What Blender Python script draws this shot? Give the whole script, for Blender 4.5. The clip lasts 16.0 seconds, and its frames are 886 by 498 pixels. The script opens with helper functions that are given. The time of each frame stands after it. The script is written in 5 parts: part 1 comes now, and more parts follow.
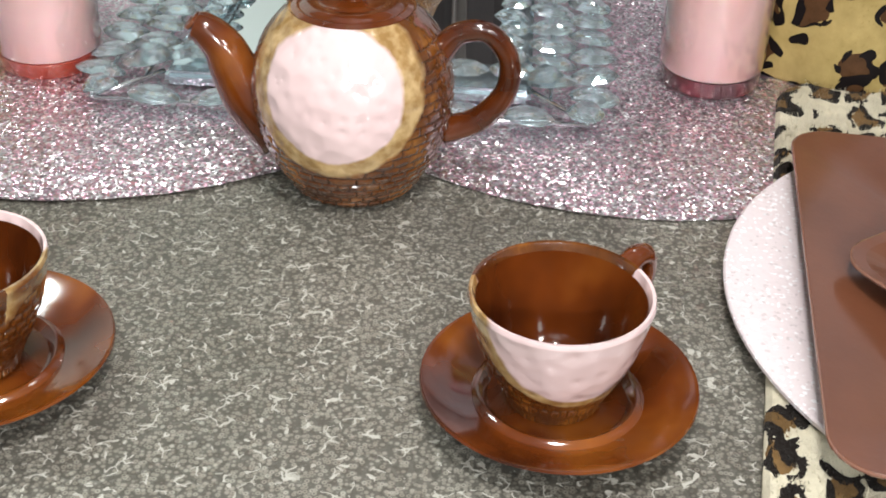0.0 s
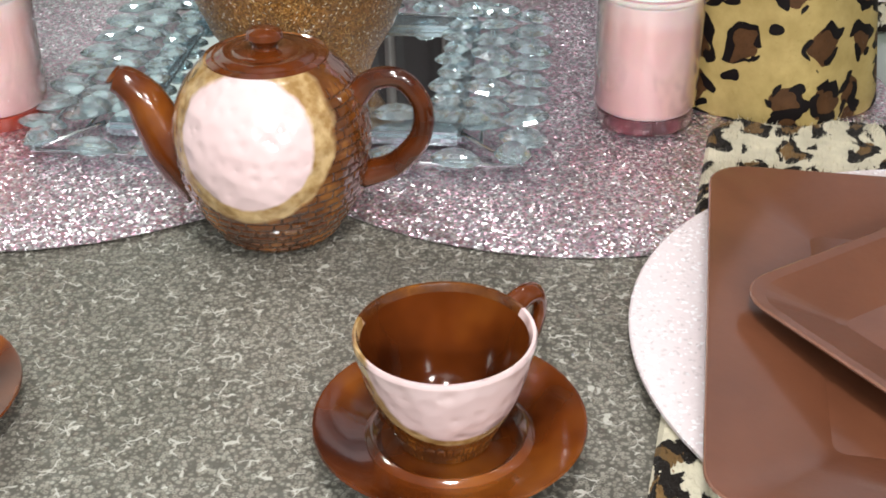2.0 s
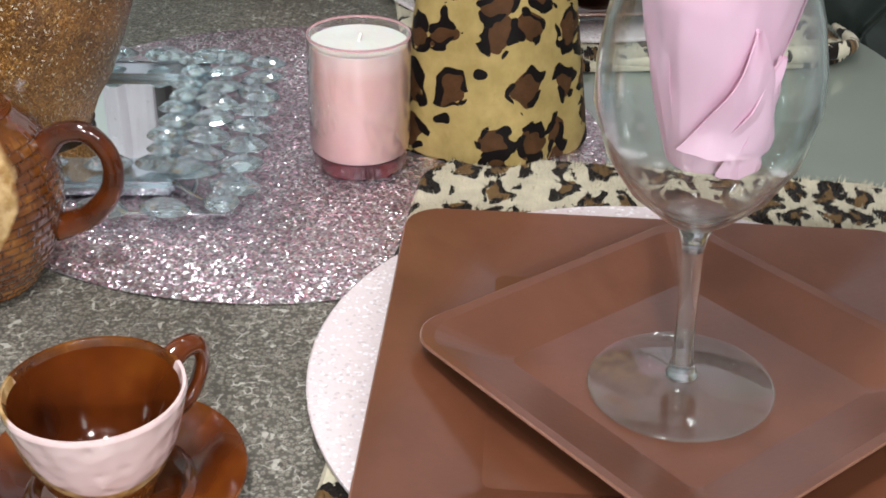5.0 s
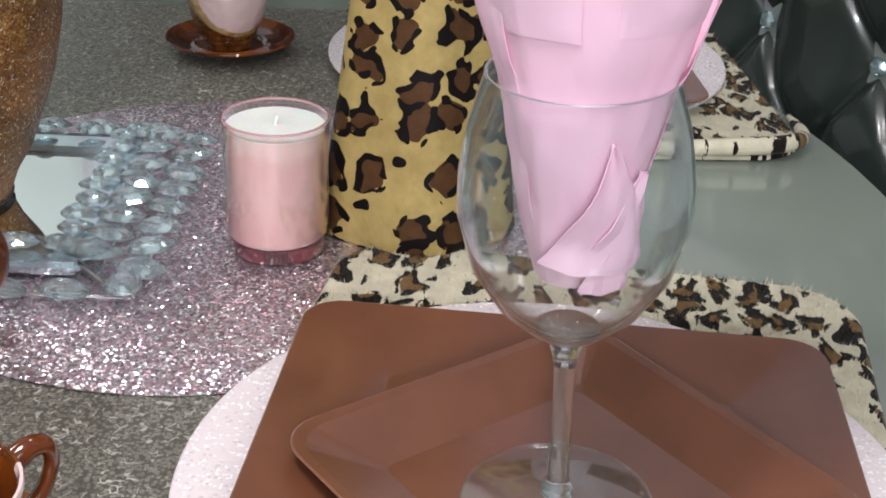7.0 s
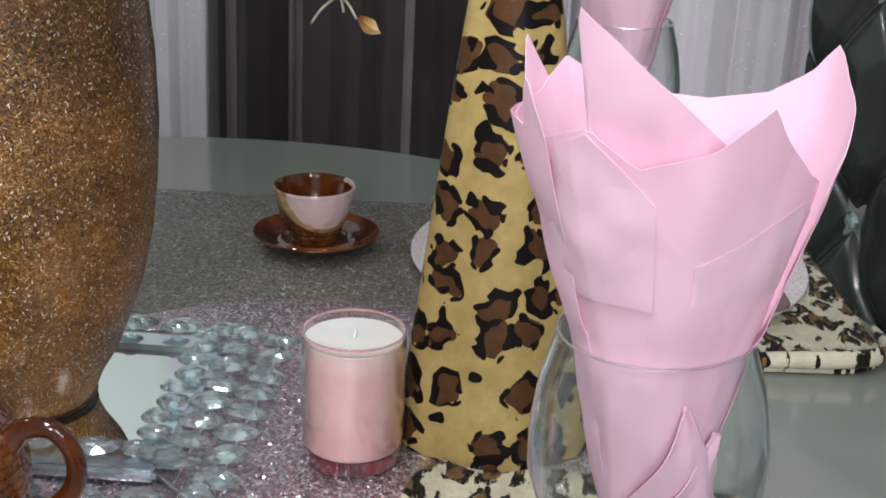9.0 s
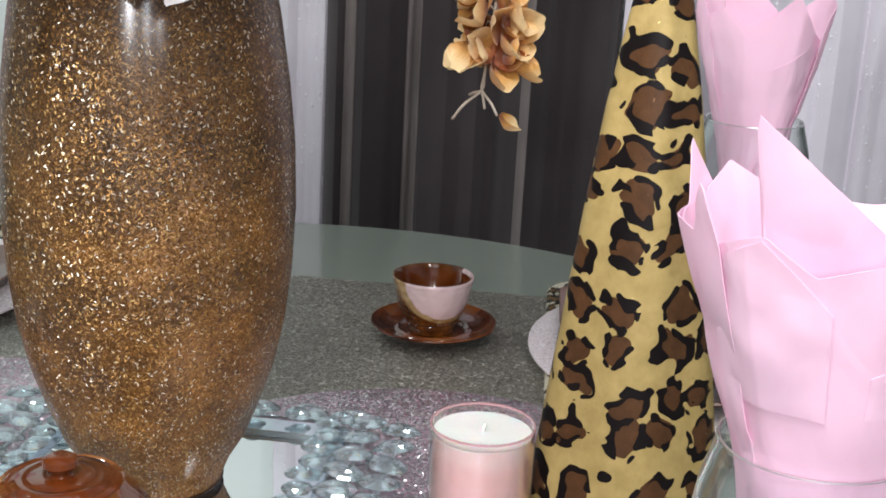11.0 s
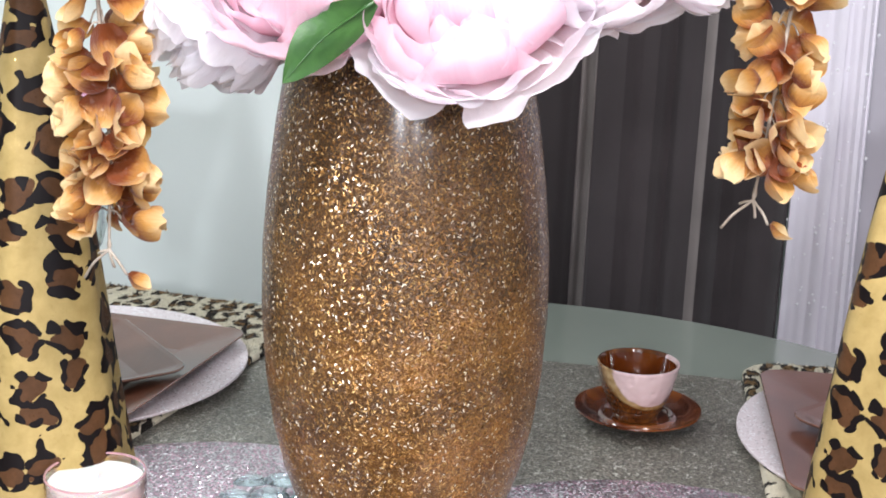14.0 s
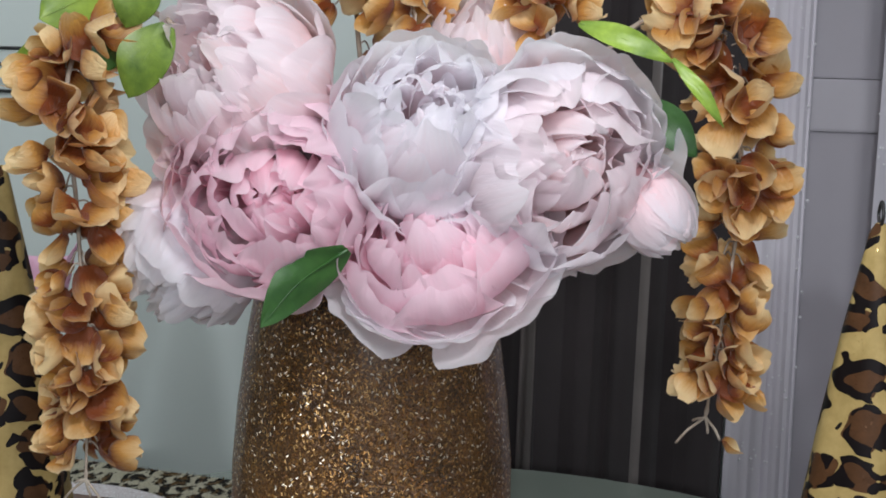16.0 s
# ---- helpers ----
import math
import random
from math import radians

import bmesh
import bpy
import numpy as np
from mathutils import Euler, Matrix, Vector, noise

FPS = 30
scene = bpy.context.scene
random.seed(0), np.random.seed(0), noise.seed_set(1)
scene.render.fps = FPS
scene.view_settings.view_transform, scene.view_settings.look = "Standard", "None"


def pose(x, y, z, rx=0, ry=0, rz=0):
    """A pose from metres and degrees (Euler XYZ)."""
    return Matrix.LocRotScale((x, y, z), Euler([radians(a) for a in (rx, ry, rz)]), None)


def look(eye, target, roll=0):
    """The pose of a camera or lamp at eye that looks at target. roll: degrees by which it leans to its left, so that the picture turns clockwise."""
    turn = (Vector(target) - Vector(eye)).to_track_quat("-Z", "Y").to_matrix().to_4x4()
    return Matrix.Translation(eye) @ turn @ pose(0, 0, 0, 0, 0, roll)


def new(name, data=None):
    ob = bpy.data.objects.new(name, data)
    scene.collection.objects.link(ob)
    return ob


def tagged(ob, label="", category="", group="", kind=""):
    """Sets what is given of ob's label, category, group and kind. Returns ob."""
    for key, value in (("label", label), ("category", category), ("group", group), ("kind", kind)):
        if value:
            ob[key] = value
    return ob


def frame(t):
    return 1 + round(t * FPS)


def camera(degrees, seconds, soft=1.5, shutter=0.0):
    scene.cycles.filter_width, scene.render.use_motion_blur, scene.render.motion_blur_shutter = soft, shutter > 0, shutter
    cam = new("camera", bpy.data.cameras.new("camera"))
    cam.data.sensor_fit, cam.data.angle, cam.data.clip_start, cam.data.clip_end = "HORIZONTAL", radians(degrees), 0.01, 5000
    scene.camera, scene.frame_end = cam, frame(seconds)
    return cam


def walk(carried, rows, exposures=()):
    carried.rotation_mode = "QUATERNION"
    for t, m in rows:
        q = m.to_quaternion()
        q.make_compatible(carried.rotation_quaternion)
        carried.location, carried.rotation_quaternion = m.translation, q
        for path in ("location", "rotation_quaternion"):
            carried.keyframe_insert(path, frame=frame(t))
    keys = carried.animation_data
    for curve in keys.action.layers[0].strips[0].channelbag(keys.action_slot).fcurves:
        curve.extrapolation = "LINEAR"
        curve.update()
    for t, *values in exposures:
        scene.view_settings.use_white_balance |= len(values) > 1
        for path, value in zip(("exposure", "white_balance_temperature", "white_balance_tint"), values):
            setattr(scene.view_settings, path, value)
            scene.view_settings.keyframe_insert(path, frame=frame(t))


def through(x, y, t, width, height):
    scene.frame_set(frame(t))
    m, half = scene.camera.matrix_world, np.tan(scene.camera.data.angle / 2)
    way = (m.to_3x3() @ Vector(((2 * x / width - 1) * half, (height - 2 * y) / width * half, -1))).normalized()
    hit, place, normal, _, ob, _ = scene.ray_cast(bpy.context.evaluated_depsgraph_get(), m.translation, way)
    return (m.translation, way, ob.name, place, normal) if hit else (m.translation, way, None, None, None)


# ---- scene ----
cam = camera(38.0, 16.0, soft=1.8)
PATH = [
    (0, (0.114, 0.157, 1.122), (0.017, 1.837, 0.043), 1.8),
    (0.5, (0.132, 0.156, 1.121), (-0.023, 1.828, 0.034), 1.2),
    (1, (0.142, 0.158, 1.121), (-0.022, 1.839, 0.049), 0.3),
    (1.5, (0.166, 0.157, 1.124), (-0.001, 1.85, 0.072), -0.3),
    (2, (0.182, 0.154, 1.13), (0.02, 1.861, 0.101), -0.6),
    (2.5, (0.207, 0.155, 1.136), (0.07, 1.878, 0.13), -0.5),
    (3, (0.218, 0.154, 1.134), (0.125, 1.892, 0.149), 0.3),
    (3.5, (0.233, 0.15, 1.139), (0.177, 1.893, 0.16), 0.4),
    (4, (0.25, 0.149, 1.136), (0.24, 1.892, 0.157), 0.5),
    (4.5, (0.263, 0.151, 1.136), (0.297, 1.893, 0.154), 0.9),
    (4.7, (0.267, 0.148, 1.141), (0.318, 1.887, 0.154), 0.9),
    (6.8, (0.334, 0.179, 1.152), (0.389, 1.949, 0.222), 2.8),
    (7, (0.344, 0.179, 1.155), (0.37, 1.96, 0.247), 2.6),
    (7.5, (0.361, 0.189, 1.161), (0.316, 1.992, 0.297), 3.1),
    (8, (0.357, 0.191, 1.177), (0.256, 2.023, 0.383), 2.8),
    (8.5, (0.352, 0.19, 1.185), (0.243, 2.046, 0.449), 2.4),
    (8.7, (0.35, 0.191, 1.189), (0.24, 2.055, 0.473), 2.3),
    (10.8, (0.323, 0.191, 1.195), (0.083, 2.091, 0.62), 2.6),
    (11, (0.318, 0.188, 1.195), (0.056, 2.088, 0.629), 2.5),
    (11.5, (0.296, 0.185, 1.202), (-0.027, 2.077, 0.638), 2.3),
    (12, (0.283, 0.183, 1.202), (-0.077, 2.073, 0.654), 2.2),
    (12.5, (0.265, 0.189, 1.204), (-0.112, 2.079, 0.669), 2.1),
    (13, (0.24, 0.191, 1.209), (-0.154, 2.079, 0.682), 2.2),
    (13.5, (0.224, 0.185, 1.22), (-0.181, 2.073, 0.697), 1.8),
    (14, (0.209, 0.177, 1.23), (-0.202, 2.068, 0.726), 1.5),
    (14.5, (0.201, 0.166, 1.251), (-0.22, 2.065, 0.783), 1.1),
    (15, (0.198, 0.159, 1.265), (-0.207, 2.072, 0.845), 1.3),
    (15.5, (0.192, 0.155, 1.285), (-0.166, 2.089, 0.92), 1.1),
    (16, (0.191, 0.153, 1.304), (-0.13, 2.1, 0.976), 1.3),
]
walk(cam, [(t, look(eye, target, roll)) for t, eye, target, roll in PATH],
     exposures=[(0.0, -0.2, 6500, 10), (2.0, -0.2, 6500, 10), (3.2, -0.36, 6500, 10), (4.5, -0.28, 6450, 11), (7.0, -0.38, 6350, 13), (8.5, -0.62, 6350, 13), (11.0, -0.25, 6350, 14), (12.5, 0.32, 6250, 17), (13.5, 0.40, 6250, 18), (14.5, -0.06, 6200, 15), (15.2, -0.52, 6150, 14), (15.6, -0.78, 6150, 14), (16.0, -1.05, 6150, 12)])


# ---- light ----
world = bpy.data.worlds.new("room_air")
scene.world = world
world.use_nodes = True
world.node_tree.nodes["Background"].inputs["Color"].default_value = (0.9, 0.95, 1.0, 1)
world.node_tree.nodes["Background"].inputs["Strength"].default_value = 0.02


def ceiling_lamp(x, y, z, size, watts, colour):
    data = bpy.data.lights.new("ceiling_lamp", "AREA")
    data.shape, data.size, data.energy, data.color = "DISK", size, watts, colour
    ob = new("ceiling_lamp", data)
    ob.matrix_world = pose(x, y, z)
    return tagged(ob, "round white ceiling lamp, out of view, that lights the dining room", "lamp", kind="structure")


# Added out of view to brighten flowers and napkin; no such lamp is known.
def added_fill_lamp(eye, target, size, watts, colour):
    data = bpy.data.lights.new("added_fill_lamp", "AREA")
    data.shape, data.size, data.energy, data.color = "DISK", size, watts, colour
    ob = new("added_fill_lamp", data)
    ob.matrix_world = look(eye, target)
    return tagged(ob, "fill lamp added out of view at the near end of the table", "lamp", kind="structure")


# Unseen extra lamp aimed at the bouquet to lift the flowers' brightness.
def bouquet_fill_lamp(x, y, z, size, watts, colour):
    data = bpy.data.lights.new("bouquet_fill_lamp", "AREA")
    data.shape, data.size, data.energy, data.color = "DISK", size, watts, colour
    ob = new("bouquet_fill_lamp", data)
    ob.matrix_world = look((x, y, z), (0.06, 0.95, 1.0))
    return tagged(ob, "fill lamp added above the view to brighten the bouquet", "lamp", kind="structure")


def unseen_front_lamp(x, y, z, size, watts, colour):
    data = bpy.data.lights.new("unseen_front_lamp", "AREA")
    data.shape, data.size, data.energy, data.color = "DISK", size, watts, colour
    ob = new("unseen_front_lamp", data)
    ob.matrix_world = look((x, y, z), (0.1, 1.0, 1.0))
    return tagged(ob, "small round unseen lamp opposite the table", "lamp", "wall lamps", kind="structure")


# The first follows the vase's highlight; the other two are added fill.
for lamp_x, lamp_z, watts in ((0.27, 1.60, 19), (0.80, 1.56, 6), (1.25, 1.62, 6)):
    unseen_front_lamp(lamp_x, -1.1, lamp_z, 0.09, watts, (0.95, 0.98, 1.0))
added_fill_lamp((0.85, -0.45, 1.75), (0.35, 0.8, 1.0), 0.22, 5, (1.0, 0.97, 0.95))
bouquet_fill_lamp(0.16, 0.42, 1.62, 0.14, 7.2, (1.0, 0.97, 0.96))
# Set by the south wall to brighten what glass and gems reflect.
ceiling_lamp(0.20, -0.80, 2.42, 0.20, 14, (1.0, 0.96, 0.93))
ceiling_lamp(0.60, 1.20, 2.42, 0.24, 3, (1.0, 0.97, 0.94))
# Unseen source assumed for the evenly bright pale wall.
ceiling_lamp(-1.1, 1.30, 2.42, 0.30, 15, (0.93, 1.0, 0.97))


# ---- materials ----
def material(name, colour=(0.5, 0.5, 0.5), rough=0.5, metal=0.0, **more):
    m = bpy.data.materials.new(name)
    m.use_nodes = True
    b = m.node_tree.nodes["Principled BSDF"]
    b.inputs["Base Color"].default_value = (*colour, 1)
    b.inputs["Roughness"].default_value = rough
    b.inputs["Metallic"].default_value = metal
    for key, value in more.items():
        b.inputs[key.replace("_", " ")].default_value = value
    return m


def node(m, kind, inputs=(), **props):
    n = m.node_tree.nodes.new(kind)
    for key, value in props.items():
        setattr(n, key, value)
    for key, value in dict(inputs).items():
        if isinstance(value, bpy.types.NodeSocket):
            m.node_tree.links.new(value, n.inputs[key])
        else:
            n.inputs[key].default_value = value
    return n


def wire(m, key, socket):
    m.node_tree.links.new(socket, m.node_tree.nodes["Principled BSDF"].inputs[key])


def coords(m, kind="Object"):
    return node(m, "ShaderNodeTexCoord").outputs[kind]


def noise_of(m, scale, detail=3.0, rough=0.5, vector=None):
    inputs = {"Scale": scale, "Detail": detail, "Roughness": rough}
    inputs["Vector"] = coords(m) if vector is None else vector
    return node(m, "ShaderNodeTexNoise", inputs)


def ramp(m, socket, stops, mode="LINEAR"):
    n = node(m, "ShaderNodeValToRGB", {"Fac": socket})
    n.color_ramp.interpolation = mode
    while len(n.color_ramp.elements) < len(stops):
        n.color_ramp.elements.new(1.0)
    for e, (at, c) in zip(n.color_ramp.elements, stops):
        e.position, e.color = at, (*c, 1) if len(c) == 3 else c
    return n.outputs["Color"]


def grey(v):
    return (v, v, v)


def calc(m, op, a, b=0.0, c=0.0):
    return node(m, "ShaderNodeMath", {0: a, 1: b, 2: c}, operation=op).outputs[0]


def mixed(m, fac, a, b):
    return node(m, "ShaderNodeMix", {0: fac, 6: a if isinstance(a, bpy.types.NodeSocket) else (*a, 1), 7: b if isinstance(b, bpy.types.NodeSocket) else (*b, 1)}, data_type="RGBA").outputs[2]


def bump(m, height, strength, distance):
    wire(m, "Normal", node(m, "ShaderNodeBump", {"Height": height, "Strength": strength, "Distance": distance}).outputs["Normal"])


def flake_normal(m, cell_colour, amount):
    """Normals tilted at random, flake by flake."""
    off = node(m, "ShaderNodeVectorMath", {0: cell_colour, 1: (0.5, 0.5, 0.5)}, operation="SUBTRACT").outputs[0]
    off = node(m, "ShaderNodeVectorMath", {0: off, "Scale": amount}, operation="SCALE").outputs[0]
    both = node(m, "ShaderNodeVectorMath", {0: off, 1: node(m, "ShaderNodeNewGeometry").outputs["Normal"]}, operation="ADD").outputs[0]
    wire(m, "Normal", node(m, "ShaderNodeVectorMath", {0: both}, operation="NORMALIZE").outputs[0])


def red_of(m, colour):
    return node(m, "ShaderNodeSeparateColor", {0: colour}).outputs[0]


def glitter(name, colours, scale, tilt, rough, stretch=(1, 1, 1), metal=0.85, coat=0.0, blotch=None, bright=None):
    m = material(name, rough=rough, metal=metal, Coat_Weight=coat, Coat_Roughness=0.16)
    p = coords(m)
    if stretch != (1, 1, 1):
        warp = noise_of(m, 60, 2)
        p = node(m, "ShaderNodeVectorMath", {0: warp.outputs["Color"], 1: (0.006, 0.006, 0.006), 2: p}, operation="MULTIPLY_ADD").outputs[0]
        p = node(m, "ShaderNodeVectorMath", {0: p, 1: stretch}, operation="MULTIPLY").outputs[0]
    v = node(m, "ShaderNodeTexVoronoi", {"Vector": p, "Scale": scale})
    n = len(colours)
    colour = ramp(m, red_of(m, v.outputs["Color"]), [(i / n, c) for i, c in enumerate(colours)], "CONSTANT")
    if blotch:
        fac = ramp(m, noise_of(m, blotch[0], 3).outputs["Fac"], [(0.38, grey(0)), (0.66, grey(1))])
        colour = mixed(m, fac, colour, mixed(m, 0.6, colour, blotch[1]))
    wire(m, "Base Color", colour)
    if bright:
        wire(m, "Roughness", ramp(m, node(m, "ShaderNodeSeparateColor", {0: v.outputs["Color"]}).outputs[1], [(bright, grey(rough)), (bright + 0.02, grey(0.16))]))
    flake_normal(m, v.outputs["Color"], tilt)
    return m


def leopard(name, base, brown, black, scale, uv, rough=0.7, warp=0.35, sparkle=False, size=0.30, small=0.2, band=0.10, breaks=0.45, sheen=0.1, along=0.95):
    """Rosettes: brown blots with broken black rims of uneven width, and a share of small solid spots between."""
    m = material(name, rough=rough, Sheen_Weight=sheen, Sheen_Roughness=0.4, Specular_IOR_Level=0.15)
    p = coords(m, "UV") if uv else coords(m)
    p = node(m, "ShaderNodeVectorMath", {0: p, 1: (scale, scale * along, 0.0)}, operation="MULTIPLY").outputs[0]
    p = node(m, "ShaderNodeVectorMath", {0: p, 1: (41.3, 27.7, 0.0)}, operation="ADD").outputs[0]
    shift = node(m, "ShaderNodeTexNoise", {"Vector": p, "Scale": 1.4, "Detail": 0.0}).outputs["Color"]
    p2 = node(m, "ShaderNodeVectorMath", {0: shift, 1: (warp, warp, 0), 2: p}, operation="MULTIPLY_ADD").outputs[0]
    v = node(m, "ShaderNodeTexVoronoi", {"Vector": p2, "Scale": 1.0, "Randomness": 0.5}, voronoi_dimensions="2D")
    rnd = red_of(m, v.outputs["Color"])
    edge = calc(m, "MULTIPLY_ADD", node(m, "ShaderNodeTexNoise", {"Vector": p, "Scale": 3.0, "Detail": 0.0}).outputs["Fac"], 0.26, -0.13)
    d = calc(m, "ADD", v.outputs["Distance"], edge)
    if not sparkle:
        d = calc(m, "ADD", d, calc(m, "MULTIPLY_ADD", node(m, "ShaderNodeTexNoise", {"Vector": p, "Scale": 14.0, "Detail": 2.0}).outputs["Fac"], 0.22, -0.11))
    big = calc(m, "GREATER_THAN", rnd, small)
    reach = calc(m, "MULTIPLY_ADD", rnd, 0.07, size)
    inner = calc(m, "MULTIPLY", calc(m, "LESS_THAN", d, reach), big)
    gap = node(m, "ShaderNodeTexNoise", {"Vector": p2, "Scale": 3.3, "Detail": 0.0}).outputs["Fac"]
    thick = calc(m, "MULTIPLY", calc(m, "SQRT", calc(m, "MINIMUM", 1.0, calc(m, "MAXIMUM", 0.0, calc(m, "MULTIPLY", calc(m, "SUBTRACT", gap, breaks), 9.0)))), band)
    spots = calc(m, "MULTIPLY", calc(m, "LESS_THAN", calc(m, "ABSOLUTE", calc(m, "SUBTRACT", d, reach)), thick), big)
    dots = calc(m, "MULTIPLY", calc(m, "SUBTRACT", 1.0, big), calc(m, "LESS_THAN", d, size * 0.55))
    ring = calc(m, "MAXIMUM", spots, dots)
    tone = noise_of(m, 60, 4, 0.65)
    ground = mixed(m, ramp(m, tone.outputs["Fac"], [(0.35, grey(0)), (0.7, grey(1))]), base, tuple(min(1, c * 1.25 + 0.02) for c in base))
    soft = mixed(m, ramp(m, tone.outputs["Fac"], [(0.3, grey(0)), (0.7, grey(1))]), brown, tuple(c * 1.7 for c in brown))
    colour = mixed(m, inner, ground, soft)
    colour = mixed(m, ring, colour, black)
    wire(m, "Base Color", colour)
    if sparkle:
        f = node(m, "ShaderNodeTexVoronoi", {"Vector": coords(m), "Scale": 1000.0})
        lit = calc(m, "MULTIPLY", calc(m, "GREATER_THAN", red_of(m, f.outputs["Color"]), 0.95), calc(m, "SUBTRACT", 1.0, ring))
        wire(m, "Metallic", calc(m, "MULTIPLY", lit, 0.5))
        wire(m, "Roughness", calc(m, "MULTIPLY_ADD", lit, -0.25, rough))
        flake_normal(m, mixed(m, lit, grey(0.5), f.outputs["Color"]), 0.3)
    else:
        bump(m, noise_of(m, 420, 3, 0.7).outputs["Fac"], 0.6, 0.002)
    return m


def glaze(name, patch_axis, patch_centre, patch_size, weave_top, inside=0.80):
    """Glossy brown glaze with a round pink patch and a tan rim round it; basket weave in relief."""
    m = material(name, rough=0.13, Coat_Weight=0.9, Coat_Roughness=0.04)
    p = coords(m)
    sep = node(m, "ShaderNodeSeparateXYZ", {0: p})
    wob = calc(m, "MULTIPLY_ADD", noise_of(m, 90, 2).outputs["Fac"], 0.10, -0.05)
    side = calc(m, "DIVIDE", calc(m, "SUBTRACT", sep.outputs[0], patch_centre[0]), patch_size[0])
    up = calc(m, "DIVIDE", calc(m, "SUBTRACT", sep.outputs[2], patch_centre[1]), patch_size[1])
    r = calc(m, "SQRT", calc(m, "ADD", calc(m, "MULTIPLY", side, side), calc(m, "MULTIPLY", up, up)))
    r = calc(m, "ADD", r, wob)
    front = calc(m, "LESS_THAN", sep.outputs[1], patch_axis)
    pink = calc(m, "MULTIPLY", front, ramp(m, r, [(inside - 0.04, grey(1)), (inside, grey(0))]))
    tan = calc(m, "MULTIPLY", front, ramp(m, r, [(0.95, grey(1)), (1.0, grey(0))]))
    pool = noise_of(m, 45, 4, 0.6).outputs["Fac"]
    brown = ramp(m, pool, [(0.3, (0.055, 0.014, 0.003)), (0.55, (0.140, 0.044, 0.008)), (0.75, (0.32, 0.125, 0.022))])
    tans = ramp(m, noise_of(m, 130, 3).outputs["Fac"], [(0.35, (0.30, 0.17, 0.055)), (0.65, (0.55, 0.38, 0.18))])
    turn = calc(m, "ARCTAN2", sep.outputs[0], sep.outputs[1])
    u = calc(m, "MULTIPLY", turn, 5.2)
    z = calc(m, "MULTIPLY", sep.outputs[2], 100.0)
    weave = node(m, "ShaderNodeTexBrick", {"Vector": node(m, "ShaderNodeCombineXYZ", {0: u, 1: z}).outputs[0], "Scale": 1.0, "Mortar Size": 0.11,
                                            "Mortar Smooth": 0.6, "Brick Width": 1.0, "Row Height": 0.55, "Color1": (1, 1, 1, 1), "Color2": (0.75, 0.75, 0.75, 1), "Mortar": (0, 0, 0, 1)})
    joint = calc(m, "MULTIPLY", calc(m, "SUBTRACT", 1.0, red_of(m, weave.outputs["Color"])), calc(m, "LESS_THAN", sep.outputs[2], weave_top))
    brown = mixed(m, calc(m, "MULTIPLY", joint, 0.45), brown, (0.022, 0.005, 0.002))
    wire(m, "Base Color", mixed(m, pink, mixed(m, tan, brown, tans), (0.76, 0.57, 0.56)))
    hammered = node(m, "ShaderNodeTexVoronoi", {"Vector": p, "Scale": 125.0}, feature="SMOOTH_F1").outputs["Distance"]
    height = mixed(m, tan, grey(0.8), mixed(m, 0.9, grey(0.6), node(m, "ShaderNodeCombineColor", {0: hammered, 1: hammered, 2: hammered}).outputs[0]))
    bump(m, height, 0.8, 0.0025)
    return m


def plain_glaze(name):
    m = material(name, rough=0.12, Coat_Weight=0.7, Coat_Roughness=0.05)
    wire(m, "Base Color", ramp(m, noise_of(m, 16, 3, 0.5).outputs["Fac"], [(0.34, (0.030, 0.006, 0.002)), (0.54, (0.118, 0.026, 0.004)), (0.76, (0.30, 0.092, 0.012))]))
    bump(m, noise_of(m, 35, 2).outputs["Fac"], 0.15, 0.002)
    return m


def cloth_sequins():
    m = material("sequin_cloth", rough=0.42, metal=0.35)
    p = coords(m)
    v = node(m, "ShaderNodeTexVoronoi", {"Vector": p, "Scale": 430.0, "Randomness": 0.8})
    d = v.outputs["Distance"]
    ring = ramp(m, d, [(0.0, grey(0.36)), (0.13, grey(0.36)), (0.28, grey(0.92)), (0.44, grey(0.80)), (0.60, grey(0.38))])
    warp = node(m, "ShaderNodeTexNoise", {"Vector": p, "Scale": 95.0, "Detail": 2.0}).outputs["Color"]
    q = node(m, "ShaderNodeVectorMath", {0: warp, 1: (0.012, 0.012, 0.0), 2: p}, operation="MULTIPLY_ADD").outputs[0]
    gaps = node(m, "ShaderNodeTexVoronoi", {"Vector": q, "Scale": 118.0, "Randomness": 1.0}, feature="DISTANCE_TO_EDGE").outputs["Distance"]
    some = noise_of(m, 150, 1).outputs["Fac"]
    thread = calc(m, "MULTIPLY", calc(m, "LESS_THAN", gaps, 0.042), calc(m, "GREATER_THAN", some, 0.55))
    tone = ramp(m, noise_of(m, 9, 3).outputs["Fac"], [(0.3, (0.285, 0.270, 0.220)), (0.7, (0.38, 0.362, 0.305))])
    sequin = node(m, "ShaderNodeMix", {0: 1.0, 6: tone, 7: ring}, data_type="RGBA", blend_type="MULTIPLY").outputs[2]
    wire(m, "Base Color", mixed(m, thread, sequin, (0.45, 0.44, 0.385)))
    wire(m, "Metallic", calc(m, "MULTIPLY_ADD", thread, -0.35, 0.35))
    flake_normal(m, v.outputs["Color"], 0.4)
    return m


